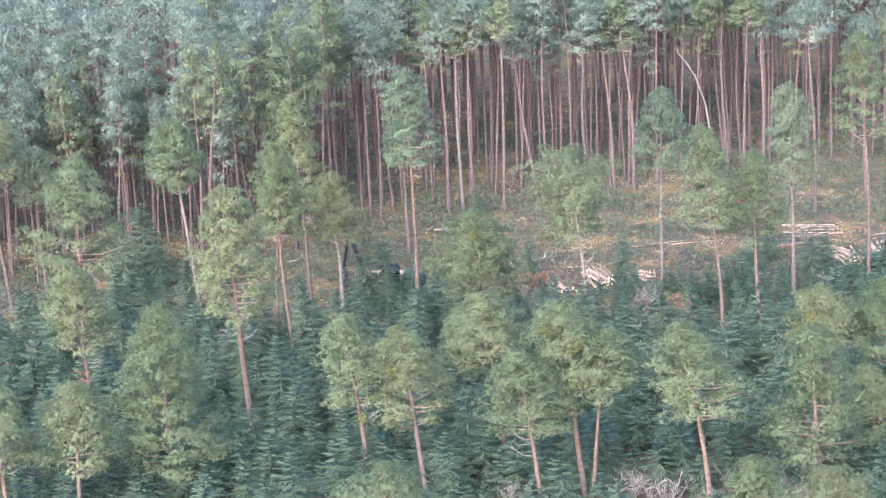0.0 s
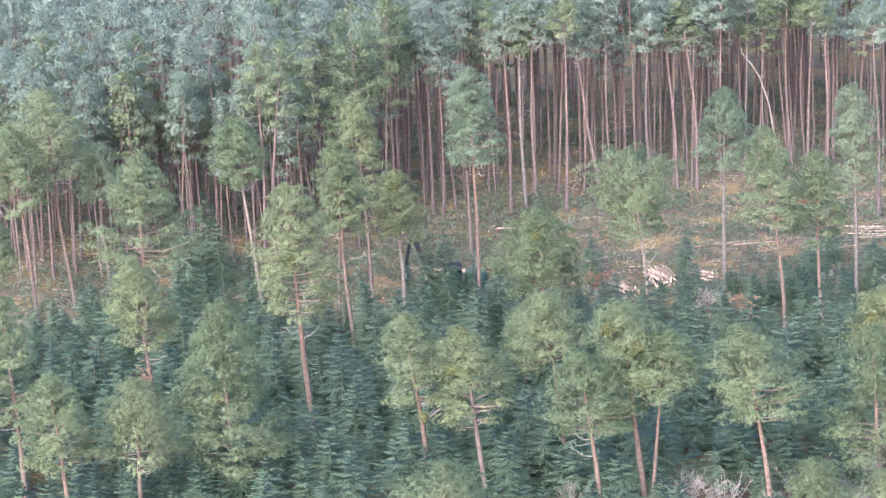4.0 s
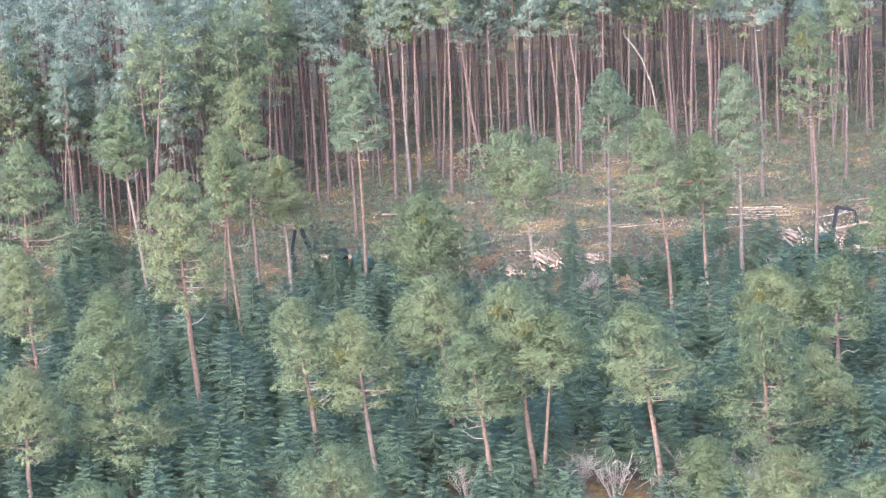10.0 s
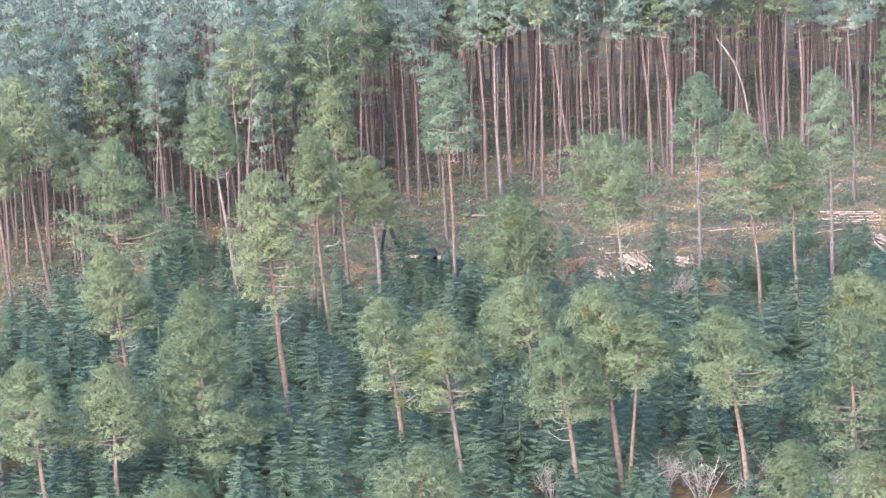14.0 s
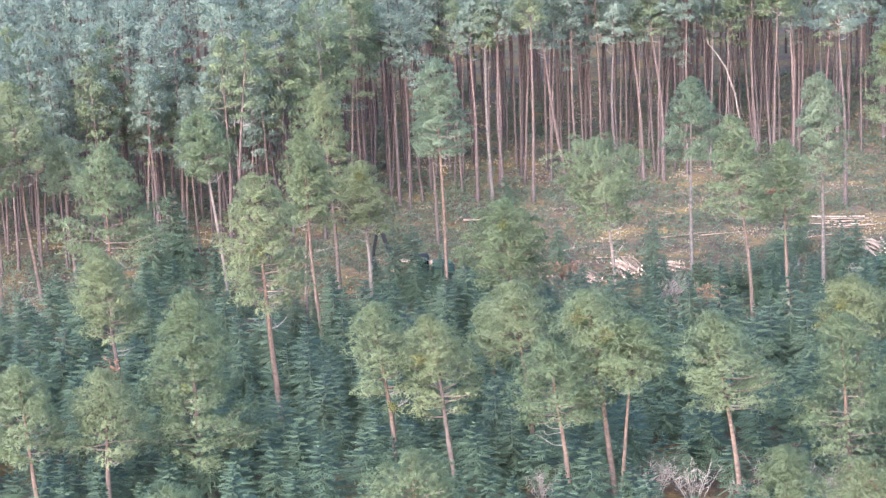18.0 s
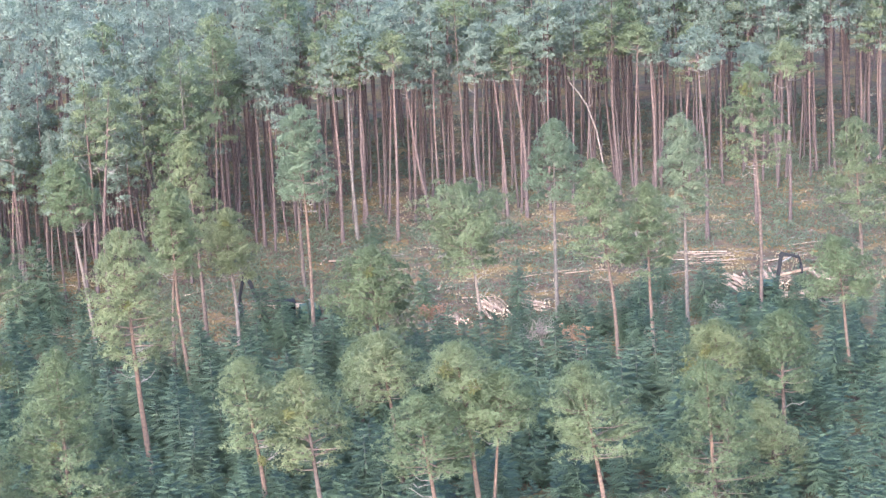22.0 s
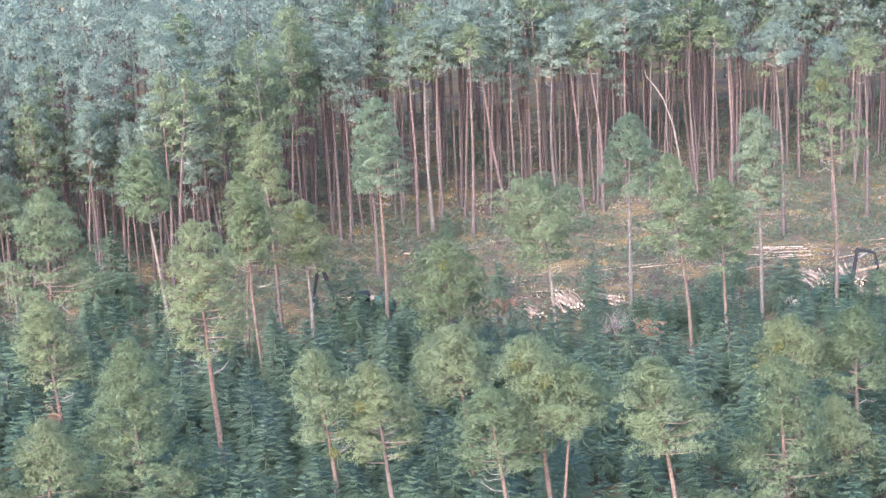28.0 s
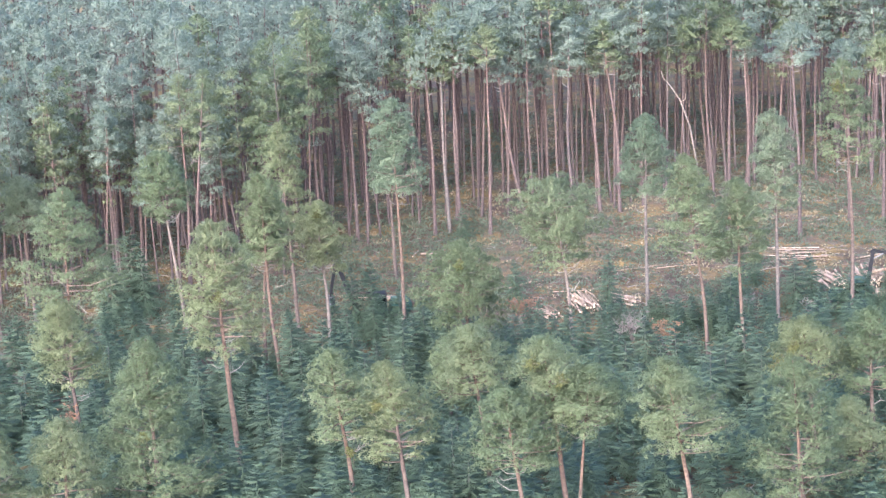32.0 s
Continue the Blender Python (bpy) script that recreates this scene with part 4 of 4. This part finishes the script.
def harvester():
    t = new("harvester")
    t.location = (-1.9, 337.0, lay(-1.9, 337.0))
    t.rotation_euler = (0, 0, radians(8))
    for x in (-2.4, -1.0, 2.6):
        for y in (-1.15, 1.15):
            wheel(t, x, y, 0.68 if x < 0 else 0.78, 0.62)
    part("front_frame", block(-3.1, -0.1, -0.65, 0.65, 0.75, 1.25, 0.08), M_BLACK, t)
    part("rear_frame", block(0.1, 3.6, -0.7, 0.7, 0.8, 1.3, 0.08), M_BLACK, t)
    part("hood", block(1.5, 4.0, -1.05, 1.05, 1.3, 2.65, 0.22, 0.25), M_GREEN, t, "green engine hood")
    part("hood_top", block(1.75, 3.6, -0.9, 0.9, 2.62, 2.78, 0.07), M_TEAL, t, "pale green hood top")
    part("stripe", block(1.6, 3.8, -1.09, -1.05, 1.75, 1.92, 0.01), M_TEAL, t)
    part("grille", block(4.0, 4.06, -0.7, 0.7, 1.5, 2.3, 0.02), M_BLACK, t)
    part("exhaust", bar([(2.9, 0.6, 2.6), (2.9, 0.6, 3.25), (3.05, 0.6, 3.35)], [0.07, 0.07, 0.07]), M_GREYMETAL, t)
    cab = cabin(t, -0.75, 1.15, -0.85, 0.85, 1.45, 3.45)
    part("roof", block(-0.95, 1.25, -0.95, 0.95, 3.42, 3.62, 0.08), M_BLACK, cab, "dark cab roof")
    for y in (-0.6, 0.0, 0.6):
        part("work_lamp", block(-1.03, -0.93, y - 0.12, y + 0.12, 3.4, 3.56, 0.03), M_GREYMETAL, cab)
    for y in (-1.0, 1.0):
        part("handrail", bar([(-0.9, y, 1.4), (-1.5, y, 2.3), (-1.0, y, 3.3)], [0.03, 0.03, 0.03], 6), M_BLACK, cab)
    part("step", block(0.2, 0.8, -1.2, -0.85, 0.9, 1.0, 0.02), M_BLACK, t)
    boom = new("boom")
    boom.parent = t
    part("pillar", bar([(-2.3, 0, 1.2), (-2.3, 0, 2.4)], [0.34, 0.28], 12), M_BLACK, boom)
    part("main_boom", beam((-2.35, 0, 2.2), (-4.1, 0, 7.3), 0.62, 0.42, 0.4), M_BLACK, boom, "black main boom")
    part("link", beam((-4.45, 0, 7.5), (-3.8, 0, 7.15), 0.6, 0.5, 0.44), M_BLACK, boom)
    part("stick", beam((-4.3, 0, 7.4), (-4.95, 0, 4.6), 0.42, 0.3, 0.3), M_BLACK, boom)
    part("cylinder", bar([(-2.6, 0.25, 2.6), (-3.6, 0.25, 4.7)], [0.1, 0.1]), M_GREYMETAL, boom)
    part("hose", bar([(-4.2, -0.22, 7.0), (-4.7, -0.25, 6.6), (-4.9, -0.25, 5.2), (-5.0, -0.2, 4.0)], [0.04] * 4, 6), M_BLACK, boom)
    head = new("harvester_head")
    head.parent = t
    part("rotator", bar([(-4.95, 0, 4.6), (-4.95, 0, 3.7)], [0.16, 0.2], 8), M_BLACK, head)
    part("body", block(-5.2, -4.65, -0.4, 0.4, 2.1, 3.8, 0.12), M_BLACK, head)
    for s in (-1, 1):
        part("feed_roller", bar([(-5.30, s * 0.42, 2.6), (-5.30, s * 0.42, 3.3)], [0.22, 0.22], 12), M_GREYMETAL, head)
        part("knife", bar([(-4.95, s * 0.35, 3.7), (-5.35, s * 0.5, 3.75), (-5.65, s * 0.2, 3.7)], [0.07, 0.06, 0.03], 6), M_GREYMETAL, head)
    part("saw_box", block(-5.3, -4.6, -0.35, 0.35, 1.75, 2.1, 0.06), M_BLACK, head)
    tagged(t, "green and black forest harvester with raised boom among spruces", "machine")


def toned(name, a, b):
    """Wood whose tone differs from log to log, with dark bark left in streaks."""
    m, nt, bs = material(name, 0.85)
    info = nt.nodes.new("ShaderNodeObjectInfo")
    c = ramp(nt, info.outputs["Random"], [(0.0, tuple(v * 0.7 for v in a)), (0.5, a), (1.0, b)])
    streak = ramp(nt, noise_out(nt, 2.2, 5.0, 0.7), [(0.4, (0.35, 0.3, 0.27)), (0.55, (1.0, 1.0, 1.0))])
    mul = nt.nodes.new("ShaderNodeMix")
    mul.data_type, mul.blend_type = "RGBA", "MULTIPLY"
    mul.inputs[0].default_value = 0.85
    nt.links.new(c, mul.inputs[6])
    nt.links.new(streak, mul.inputs[7])
    nt.links.new(mul.outputs[2], bs.inputs["Base Color"])
    bumped(nt, bs, noise_out(nt, 8.0, 4.0), 0.4, 0.02)
    return m


def log_shape(name, parent, a, b, r0, r1, seed):
    """A log with bark and two pale sawn ends."""
    rnd = random.Random(seed)
    a, b = Vector(a), Vector(b)
    mid = a.lerp(b, 0.5) + Vector((rnd.uniform(-0.06, 0.06), 0, rnd.uniform(0, 0.05))) + (b - a).cross(Vector((0, 0, 1))) * rnd.uniform(-0.06, 0.06)
    verts, faces = [], []
    tube([a, mid, b], [r0, (r0 + r1) / 2, r1], 8, verts, faces)
    slots = [0] * (len(faces) - 2) + [1, 1]
    return mesh_object(name, verts, faces, [M_LOG if rnd.random() < 0.35 else M_LOG_PALE, M_CUT], parent, slots=slots)


M_LOG_PALE = toned("peeled_log", (0.18, 0.135, 0.096), (0.33, 0.26, 0.195))


def log_pile(x, y, length, heading, across, layers, seed, label, gap=0.38, girth=(0.09, 0.145)):
    pile = new("log_pile")
    pile.location = (x, y, lay(x, y))
    pile.rotation_euler = (0, 0, radians(heading))
    rnd = random.Random(seed)
    for k in range(layers):
        n = across - k
        for i in range(n):
            r = rnd.uniform(*girth)
            px = (i - (n - 1) / 2) * gap + rnd.uniform(-0.12, 0.12)
            z = 0.1 + k * 0.27 + rnd.uniform(-0.03, 0.1)
            s = rnd.uniform(-0.9, 0.9)
            skew = rnd.uniform(-0.11, 0.11) * length
            log_shape("log", pile, (px - skew, -length / 2 + s, z), (px + skew, length / 2 + s + rnd.uniform(-0.3, 0.3), z + rnd.uniform(-0.03, 0.08)), r, r * 0.85, seed * 50 + k * 20 + i)
    return tagged(pile, label, "log pile", "stacked timber")


def forwarder():
    t = new("forwarder")
    t.location = (52.2, 333.6, lay(52.2, 333.6))
    t.rotation_euler = (0, 0, radians(3))
    for x in (-2.6, -1.2, 3.2, 4.6):
        for y in (-1.15, 1.15):
            wheel(t, x, y, 0.66, 0.6)
    part("front_frame", block(-3.2, 0.6, -0.7, 0.7, 0.75, 1.2, 0.08), M_BLACK, t)
    part("rear_frame", block(0.7, 6.6, -0.45, 0.45, 0.85, 1.2, 0.06), M_BLACK, t)
    part("hood", block(-3.4, -1.2, -0.95, 0.95, 1.2, 2.2, 0.2, 0.25), M_GREEN, t, "green engine hood")
    cab = cabin(t, -1.1, 0.7, -0.85, 0.85, 1.4, 3.3)
    part("roof", block(-1.3, 0.85, -0.98, 0.98, 3.28, 3.5, 0.09), M_TEAL, cab, "pale green cab roof")
    part("headboard", block(1.0, 1.12, -1.1, 1.1, 1.2, 2.7, 0.04), M_BLACK, t)
    for x in (2.0, 3.9, 5.8):
        part("bolster", block(x - 0.1, x + 0.1, -1.2, 1.2, 1.2, 1.35, 0.03), M_BLACK, t)
        for y in (-1.2, 1.2):
            part("stake", bar([(x, y, 1.2), (x, y * 1.1, 2.6)], [0.07, 0.05], 6), M_BLACK, t)
    crane = new("crane")
    crane.parent = t
    part("pillar", bar([(0.95, 0, 1.2), (0.95, 0, 3.3)], [0.24, 0.2], 10), M_BLACK, crane)
    part("main_boom", beam((0.95, 0, 3.2), (1.5, 0, 6.5), 0.44, 0.36, 0.32), M_BLACK, crane)
    part("elbow", beam((1.35, 0, 6.3), (1.75, 0, 6.75), 0.5, 0.46, 0.36), M_BLACK, crane)
    part("stick", beam((1.6, 0, 6.65), (3.5, 0, 6.15), 0.4, 0.28, 0.26), M_BLACK, crane)
    part("cylinder", bar([(1.2, 0.22, 3.3), (1.5, 0.22, 5.2)], [0.08, 0.08]), M_GREYMETAL, crane)
    part("cylinder", bar([(1.55, -0.2, 5.8), (2.6, -0.2, 6.3)], [0.07, 0.07]), M_GREYMETAL, crane)
    part("hose", bar([(1.7, -0.2, 6.7), (2.5, -0.22, 6.85), (3.4, -0.2, 6.2), (3.65, -0.1, 5.5)], [0.04] * 4, 6), M_BLACK, crane)
    part("rotator", bar([(3.5, 0, 6.15), (3.75, 0, 5.2)], [0.12, 0.15], 8), M_BLACK, crane)
    for sg in (-1, 1):
        part("grapple_claw", bar([(3.75, 0, 5.2), (3.75, sg * 0.5, 4.85), (3.75, sg * 0.42, 4.35), (3.75, sg * 0.1, 4.15)], [0.13, 0.12, 0.09, 0.05]), M_BLACK, crane)
    load = new("timber_load")
    load.location = (52.2, 333.6, lay(52.2, 333.6))
    load.rotation_euler = (0, 0, radians(3))
    rnd = random.Random(3)
    for i in range(6):
        log_shape("log", load, (1.4, -0.9 + 0.36 * i, 1.52), (5.9 + rnd.uniform(-0.3, 0.5), -0.9 + 0.36 * i, 1.52), 0.17, 0.14, 900 + i)
    for i in range(5):
        log_shape("log", load, (1.4, -0.72 + 0.36 * i, 1.82), (5.7 + rnd.uniform(-0.3, 0.5), -0.72 + 0.36 * i, 1.84), 0.16, 0.13, 910 + i)
    tagged(load, "pale logs loaded on the forwarder's bunk", "timber")
    held = new("gripped_log")
    held.location = load.location + Vector((3.4, 0.2, 4.45))
    held.rotation_euler = (0, radians(-9), radians(3))
    log_shape("stem", held, (-2.0, 0, 0), (1.6, 0, 0), 0.2, 0.16, 930)
    tagged(held, "pale log gripped by the forwarder's grapple", "log")
    tagged(t, "green forwarder with raised black crane beside the log stacks", "machine")


harvester()
forwarder()

# ---- felled timber ----
log_pile(21.8, 338.0, 4.6, 15, 9, 5, 1, "stack of short sawn logs with bright cut ends", 0.32, (0.08, 0.13))
log_pile(25.8, 339.6, 3.4, 60, 6, 2, 2, "small heap of pale logs on churned soil")
log_pile(17.4, 336.8, 3.2, 28, 5, 2, 3, "loose heap of pale cut logs by the spruces")
log_pile(50.4, 343.6, 5.4, 15, 6, 3, 4, "wide stack of sawn logs with pale bark", 0.55)
log_pile(54.6, 343.0, 5.4, 15, 8, 4, 5, "wide stack of sawn logs with pale bark", 0.55)
log_pile(59.8, 342.6, 5.0, 17, 6, 3, 6, "stack of sawn logs at the clearing's end", 0.52)
log_pile(47.6, 353.0, 6.0, 84, 7, 1, 7, "long delimbed stems lying side by side", 0.75, (0.05, 0.085))
log_pile(60.5, 354.5, 7.5, 100, 4, 1, 8, "long delimbed stems lying side by side", 0.85, (0.05, 0.085))
log_pile(1.0, 333.4, 2.6, 40, 4, 2, 9, "few short logs lying among the spruces")
log_pile(-1.8, 345.4, 5.0, 80, 4, 1, 10, "few thin stems lying on the slash")


def felled_stem(x, y, length, heading, r, seed, label="pale felled stem lying on the ground"):
    ob = new("felled_log")
    ob.location = (x, y, lay(x, y) + r)
    ob.rotation_euler = (0, radians(random.Random(seed).uniform(-3, 1)), radians(heading))
    log_shape("stem", ob, (-length / 2, 0, 0), (length / 2, 0, 0.1), r * 0.78, r * 0.4, seed)
    rnd = random.Random(seed)
    for k in range(4):
        verts, faces = [], []
        p = Vector((length * rnd.uniform(-0.3, 0.5), 0, 0.05))
        tube([p, p + Vector((rnd.uniform(0.1, 0.5), rnd.uniform(-0.6, 0.6), rnd.uniform(0.2, 0.7)))], [0.035, 0.01], 4, verts, faces, False)
        mesh_object("branch_stub", verts, faces, [M_DEAD], ob)
    return tagged(ob, label, "log", "felled stems")


felled_stem(28.0, 350.8, 5.5, 4, 0.1, 41)
felled_stem(33.6, 351.2, 5.0, 2, 0.1, 42)
felled_stem(31.0, 351.6, 7.5, -1, 0.09, 43)
felled_stem(4.8, 360.4, 2.4, -20, 0.16, 44, "short bright log lying on the slash")
felled_stem(3.0, 361.8, 2.2, 70, 0.12, 45, "short broken stem lying on the slash")
felled_stem(14.9, 347.4, 3.4, 35, 0.12, 46)
felled_stem(16.8, 348.6, 2.6, 12, 0.11, 47)
felled_stem(20.0, 344.4, 4.2, -8, 0.1, 48)
felled_stem(-6.0, 346.2, 3.0, -40, 0.11, 49)
felled_stem(36.5, 357.5, 6.0, -48, 0.12, 50, "bent pale stem lying across the slash")
felled_stem(44.0, 348.0, 5.0, 12, 0.1, 51)
felled_stem(41.0, 347.2, 4.0, -12, 0.1, 52)
felled_stem(57.0, 351.0, 6.0, 14, 0.1, 53)
felled_stem(10.5, 352.0, 4.5, -30, 0.1, 54)
felled_stem(24.5, 345.0, 4.0, 25, 0.12, 55)
felled_stem(-12.0, 352.0, 4.0, 30, 0.1, 56)
felled_stem(-40.0, 336.0, 3.5, 10, 0.1, 57)


def snag():
    """The bent, bare, pale tree at the edge of the tall stand."""
    tree = new("dead_tree")
    tree.location = (38.4, 365.0, lay(38.4, 365.0))
    verts, faces = [], []
    tube([(0, 0, -0.4), (-0.5, 0, 5), (-1.15, 0, 9.5), (-1.75, 0, 13.2), (-2.85, 0, 16.5), (-3.9, 0, 18.2), (-4.85, 0, 19.4), (-5.0, 0, 20.2)], [0.16, 0.14, 0.12, 0.11, 0.1, 0.08, 0.06, 0.03], 8, verts, faces)
    tube([(-2.7, 0, 16.2), (-2.2, 0.1, 16.5), (-2.1, 0, 17.2)], [0.06, 0.05, 0.02], 5, verts, faces)
    tube([(-1.4, 0, 11), (-1.0, 0.2, 11.6)], [0.05, 0.02], 5, verts, faces)
    mesh_object("trunk", verts, faces, [M_BARK_GREY], tree, smooth=True)
    tagged(tree, "bent bare pale dead trunk at the forest edge", "tree")


snag()


# ---- shrubs and litter ----
def shrub(x, y, h, r, seed, leaves=None, label="bare greyish-brown shrub with fine twigs"):
    """Many forking twigs from one foot; with leaves, small withered ones on them."""
    rnd, rng = random.Random(seed), np.random.default_rng(seed)
    ob = new("shrub")
    ob.location = (x, y, lay(x, y))
    verts, faces, tips = [], [], []
    for i in range(16):
        w = rnd.uniform(0, 6.28)
        out = Vector((math.cos(w), math.sin(w), 0)) * r * rnd.uniform(0.2, 1.0)
        p1 = out * 0.4 + Vector((0, 0, h * 0.45))
        p2 = out + Vector((0, 0, h * rnd.uniform(0.7, 1.0)))
        tube([(0, 0, -0.1), p1, p2], [0.045, 0.03, 0.012], 3, verts, faces, False)
        for k in range(9):
            q = p1.lerp(p2, rnd.random())
            e = q + Vector((rnd.gauss(0, 0.35), rnd.gauss(0, 0.35), rnd.uniform(0.1, 0.6))) * r * 0.5
            tube([q, e], [0.022, 0.01], 3, verts, faces, False)
            tips.append(q.lerp(e, 0.6))
            for j in range(2):
                e2 = e + Vector((rnd.gauss(0, 0.25), rnd.gauss(0, 0.25), rnd.uniform(-0.1, 0.3))) * r * 0.4
                tube([q.lerp(e, 0.6), e2], [0.015, 0.008], 3, verts, faces, False)
                tips.append(e2)
    mesh_object("branchwork", verts, faces, [M_SHRUB], ob)
    if leaves:
        soup("foliage", sprays(np.array(tips), rng, 6, 0.22, 0.08, 0.0), leaves, ob)
    return tagged(ob, label, "shrub")


RUST = "young beech shrub with withered rust-brown leaves"
shrub(14.2, 333.6, 3.0, 1.7, 61, M_BEECH, RUST)
shrub(29.4, 321.4, 3.6, 2.0, 62, M_BEECH, RUST)
shrub(37.8, 321.0, 3.0, 1.3, 63, M_BEECH, RUST)
shrub(41.0, 362.0, 2.6, 1.6, 64, M_BEECH, RUST)
shrub(26.0, 326.0, 3.0, 2.0, 65)
shrub(24.0, 323.5, 2.6, 1.8, 66)
shrub(30.0, 265.5, 6.0, 3.2, 67)
shrub(33.8, 263.0, 5.6, 3.0, 68)
shrub(27.6, 263.8, 4.6, 2.4, 69)
shrub(22.4, 265.6, 5.2, 2.6, 70)
shrub(19.0, 268.0, 4.8, 2.6, 71)
shrub(9.0, 267.0, 4.4, 2.2, 72)
shrub(37.6, 265.8, 3.6, 2.0, 73, M_BEECH, RUST)
shrub(-42.5, 322.0, 2.6, 1.6, 74)
shrub(-44.0, 326.5, 2.8, 1.8, 75)
shrub(-40.6, 318.0, 3.0, 1.4, 76)
shrub(35.4, 330.5, 3.2, 1.6, 77)
shrub(39.0, 331.5, 2.8, 1.6, 78)
shrub(46.5, 329.0, 3.0, 1.8, 79)


def litter():
    """Slash, brushwood, dry grass and low undergrowth on the open floor."""
    rnd, rng = random.Random(17), np.random.default_rng(17)
    dark, pale, green, straw = ([], []), ([], []), [], []
    for i in range(15000):
        x, y = rnd.uniform(-62, 80), rnd.uniform(318, 400)
        if y < thicket_back(x) - 4:
            continue
        heap = noise.noise((x * 0.16, y * 0.16, 7.0))
        if heap < -0.1 and rnd.random() < 0.7:
            continue
        z = lay(x, y) + max(0, heap) * 0.9 * rnd.random()
        w, ln = rnd.uniform(0, 6.28), rnd.uniform(0.3, 1.7)
        d = Vector((math.cos(w), math.sin(w), rnd.uniform(-0.12, 0.3))) * ln
        p = Vector((x, y, z + 0.08))
        verts, faces = pale if rnd.random() < 0.16 else dark
        tube([p, p + d * 0.5 + Vector((0, 0, rnd.uniform(-0.05, 0.12))), p + d], [rnd.uniform(0.02, 0.055), 0.025, 0.01], 3, verts, faces, False)
    for i in range(25000):
        x, y = rnd.uniform(-66, 82), rnd.uniform(325, 425)
        if y < thicket_back(x) + 1:
            continue
        grove = noise.noise((x * 0.11 + 5, y * 0.11, 2.0)) + 0.6 * noise.noise((x * 0.4, y * 0.4, 5.0))
        strip = 0.45 if abs(y - forest_edge(x) + 4) < (11 if x < 25 else 15) else 0.05
        if rnd.random() > 0.5 + 1.3 * grove + strip:
            if grove < -0.2 and rnd.random() < 0.5:
                for k in range(3):
                    straw.append((x + rnd.gauss(0, 0.4), y + rnd.gauss(0, 0.4), lay(x, y) + 0.1))
            continue
        s = rnd.uniform(0.2, 0.8) * (1.0 + max(0.0, grove))
        for k in range(6):
            a, b = rnd.gauss(0, 0.5), rnd.gauss(0, 0.45)
            green.append((x + a, y + b, lay(x, y) + 0.05 + s * rnd.random() * max(0.2, 1 - a * a - b * b)))
    tagged(mesh_object("brushwood", *dark, [M_TWIG]), "scattered grey-brown branches and slash on the clearing floor", "brushwood", kind="stuff")
    tagged(mesh_object("brushwood", *pale, [M_DEAD]), "pale broken branches strewn over the clearing floor", "brushwood", kind="stuff")
    low = soup("undergrowth", sprays(np.array(green), rng, 3, 0.4, 0.075, 0.7), M_UNDER)
    tagged(low, "low grey-green undergrowth on the forest floor", "undergrowth", kind="stuff")
    dry = soup("dry_grass", sprays(np.array(straw), rng, 9, 0.35, 0.03, 0.9), M_STRAW)
    tagged(dry, "tufts of straw-coloured dry grass", "grass", kind="stuff")


M_STRAW = foliage("dry_grass_blades", (0.11, 0.09, 0.05), (0.16, 0.135, 0.08), (0.22, 0.185, 0.115), 0.3)
M_UNDER = foliage("undergrowth_leaves", (0.036, 0.047, 0.03), (0.052, 0.066, 0.042), (0.076, 0.09, 0.058), 0.25)
litter()


def mistletoe(x, y, z, r, seed):
    rng = np.random.default_rng(seed)
    off = rng.normal(size=(60, 3)) * r * 0.42
    ob = new("mistletoe")
    ob.location = (x, y, z)
    soup("foliage", sprays(off, rng, 7, 0.3, 0.06, 0.0), M_MISTLETOE, ob)
    verts, faces = [], []
    for o in off[:14]:
        tube([(0, 0, 0), o * 0.9], [0.03, 0.012], 4, verts, faces, False)
    mesh_object("stem", verts, faces, [M_TWIG], ob)
    return tagged(ob, "round yellowish-green mistletoe clump in a pine crown", "mistletoe", "mistletoe clumps")


mistletoe(-4.5, 271.6, 9.9, 0.6, 1)
mistletoe(-1.8, 267.0, 15.9, 0.55, 2)
mistletoe(12.2, 263.0, 20.7, 0.75, 3)
mistletoe(14.6, 262.5, 19.1, 0.7, 4)
mistletoe(35.9, 277.5, 14.3, 0.95, 5)
mistletoe(37.4, 278.0, 15.5, 0.6, 6)
mistletoe(-22.9, 268.5, 13.6, 0.7, 7)
mistletoe(-16.4, 284.5, 21.3, 0.6, 8)
mistletoe(48.5, 324.3, 28.1, 0.8, 9)
mistletoe(7.0, 304.0, 17.0, 0.5, 10)
mistletoe(-7.7, 325.5, 16.4, 0.5, 11)
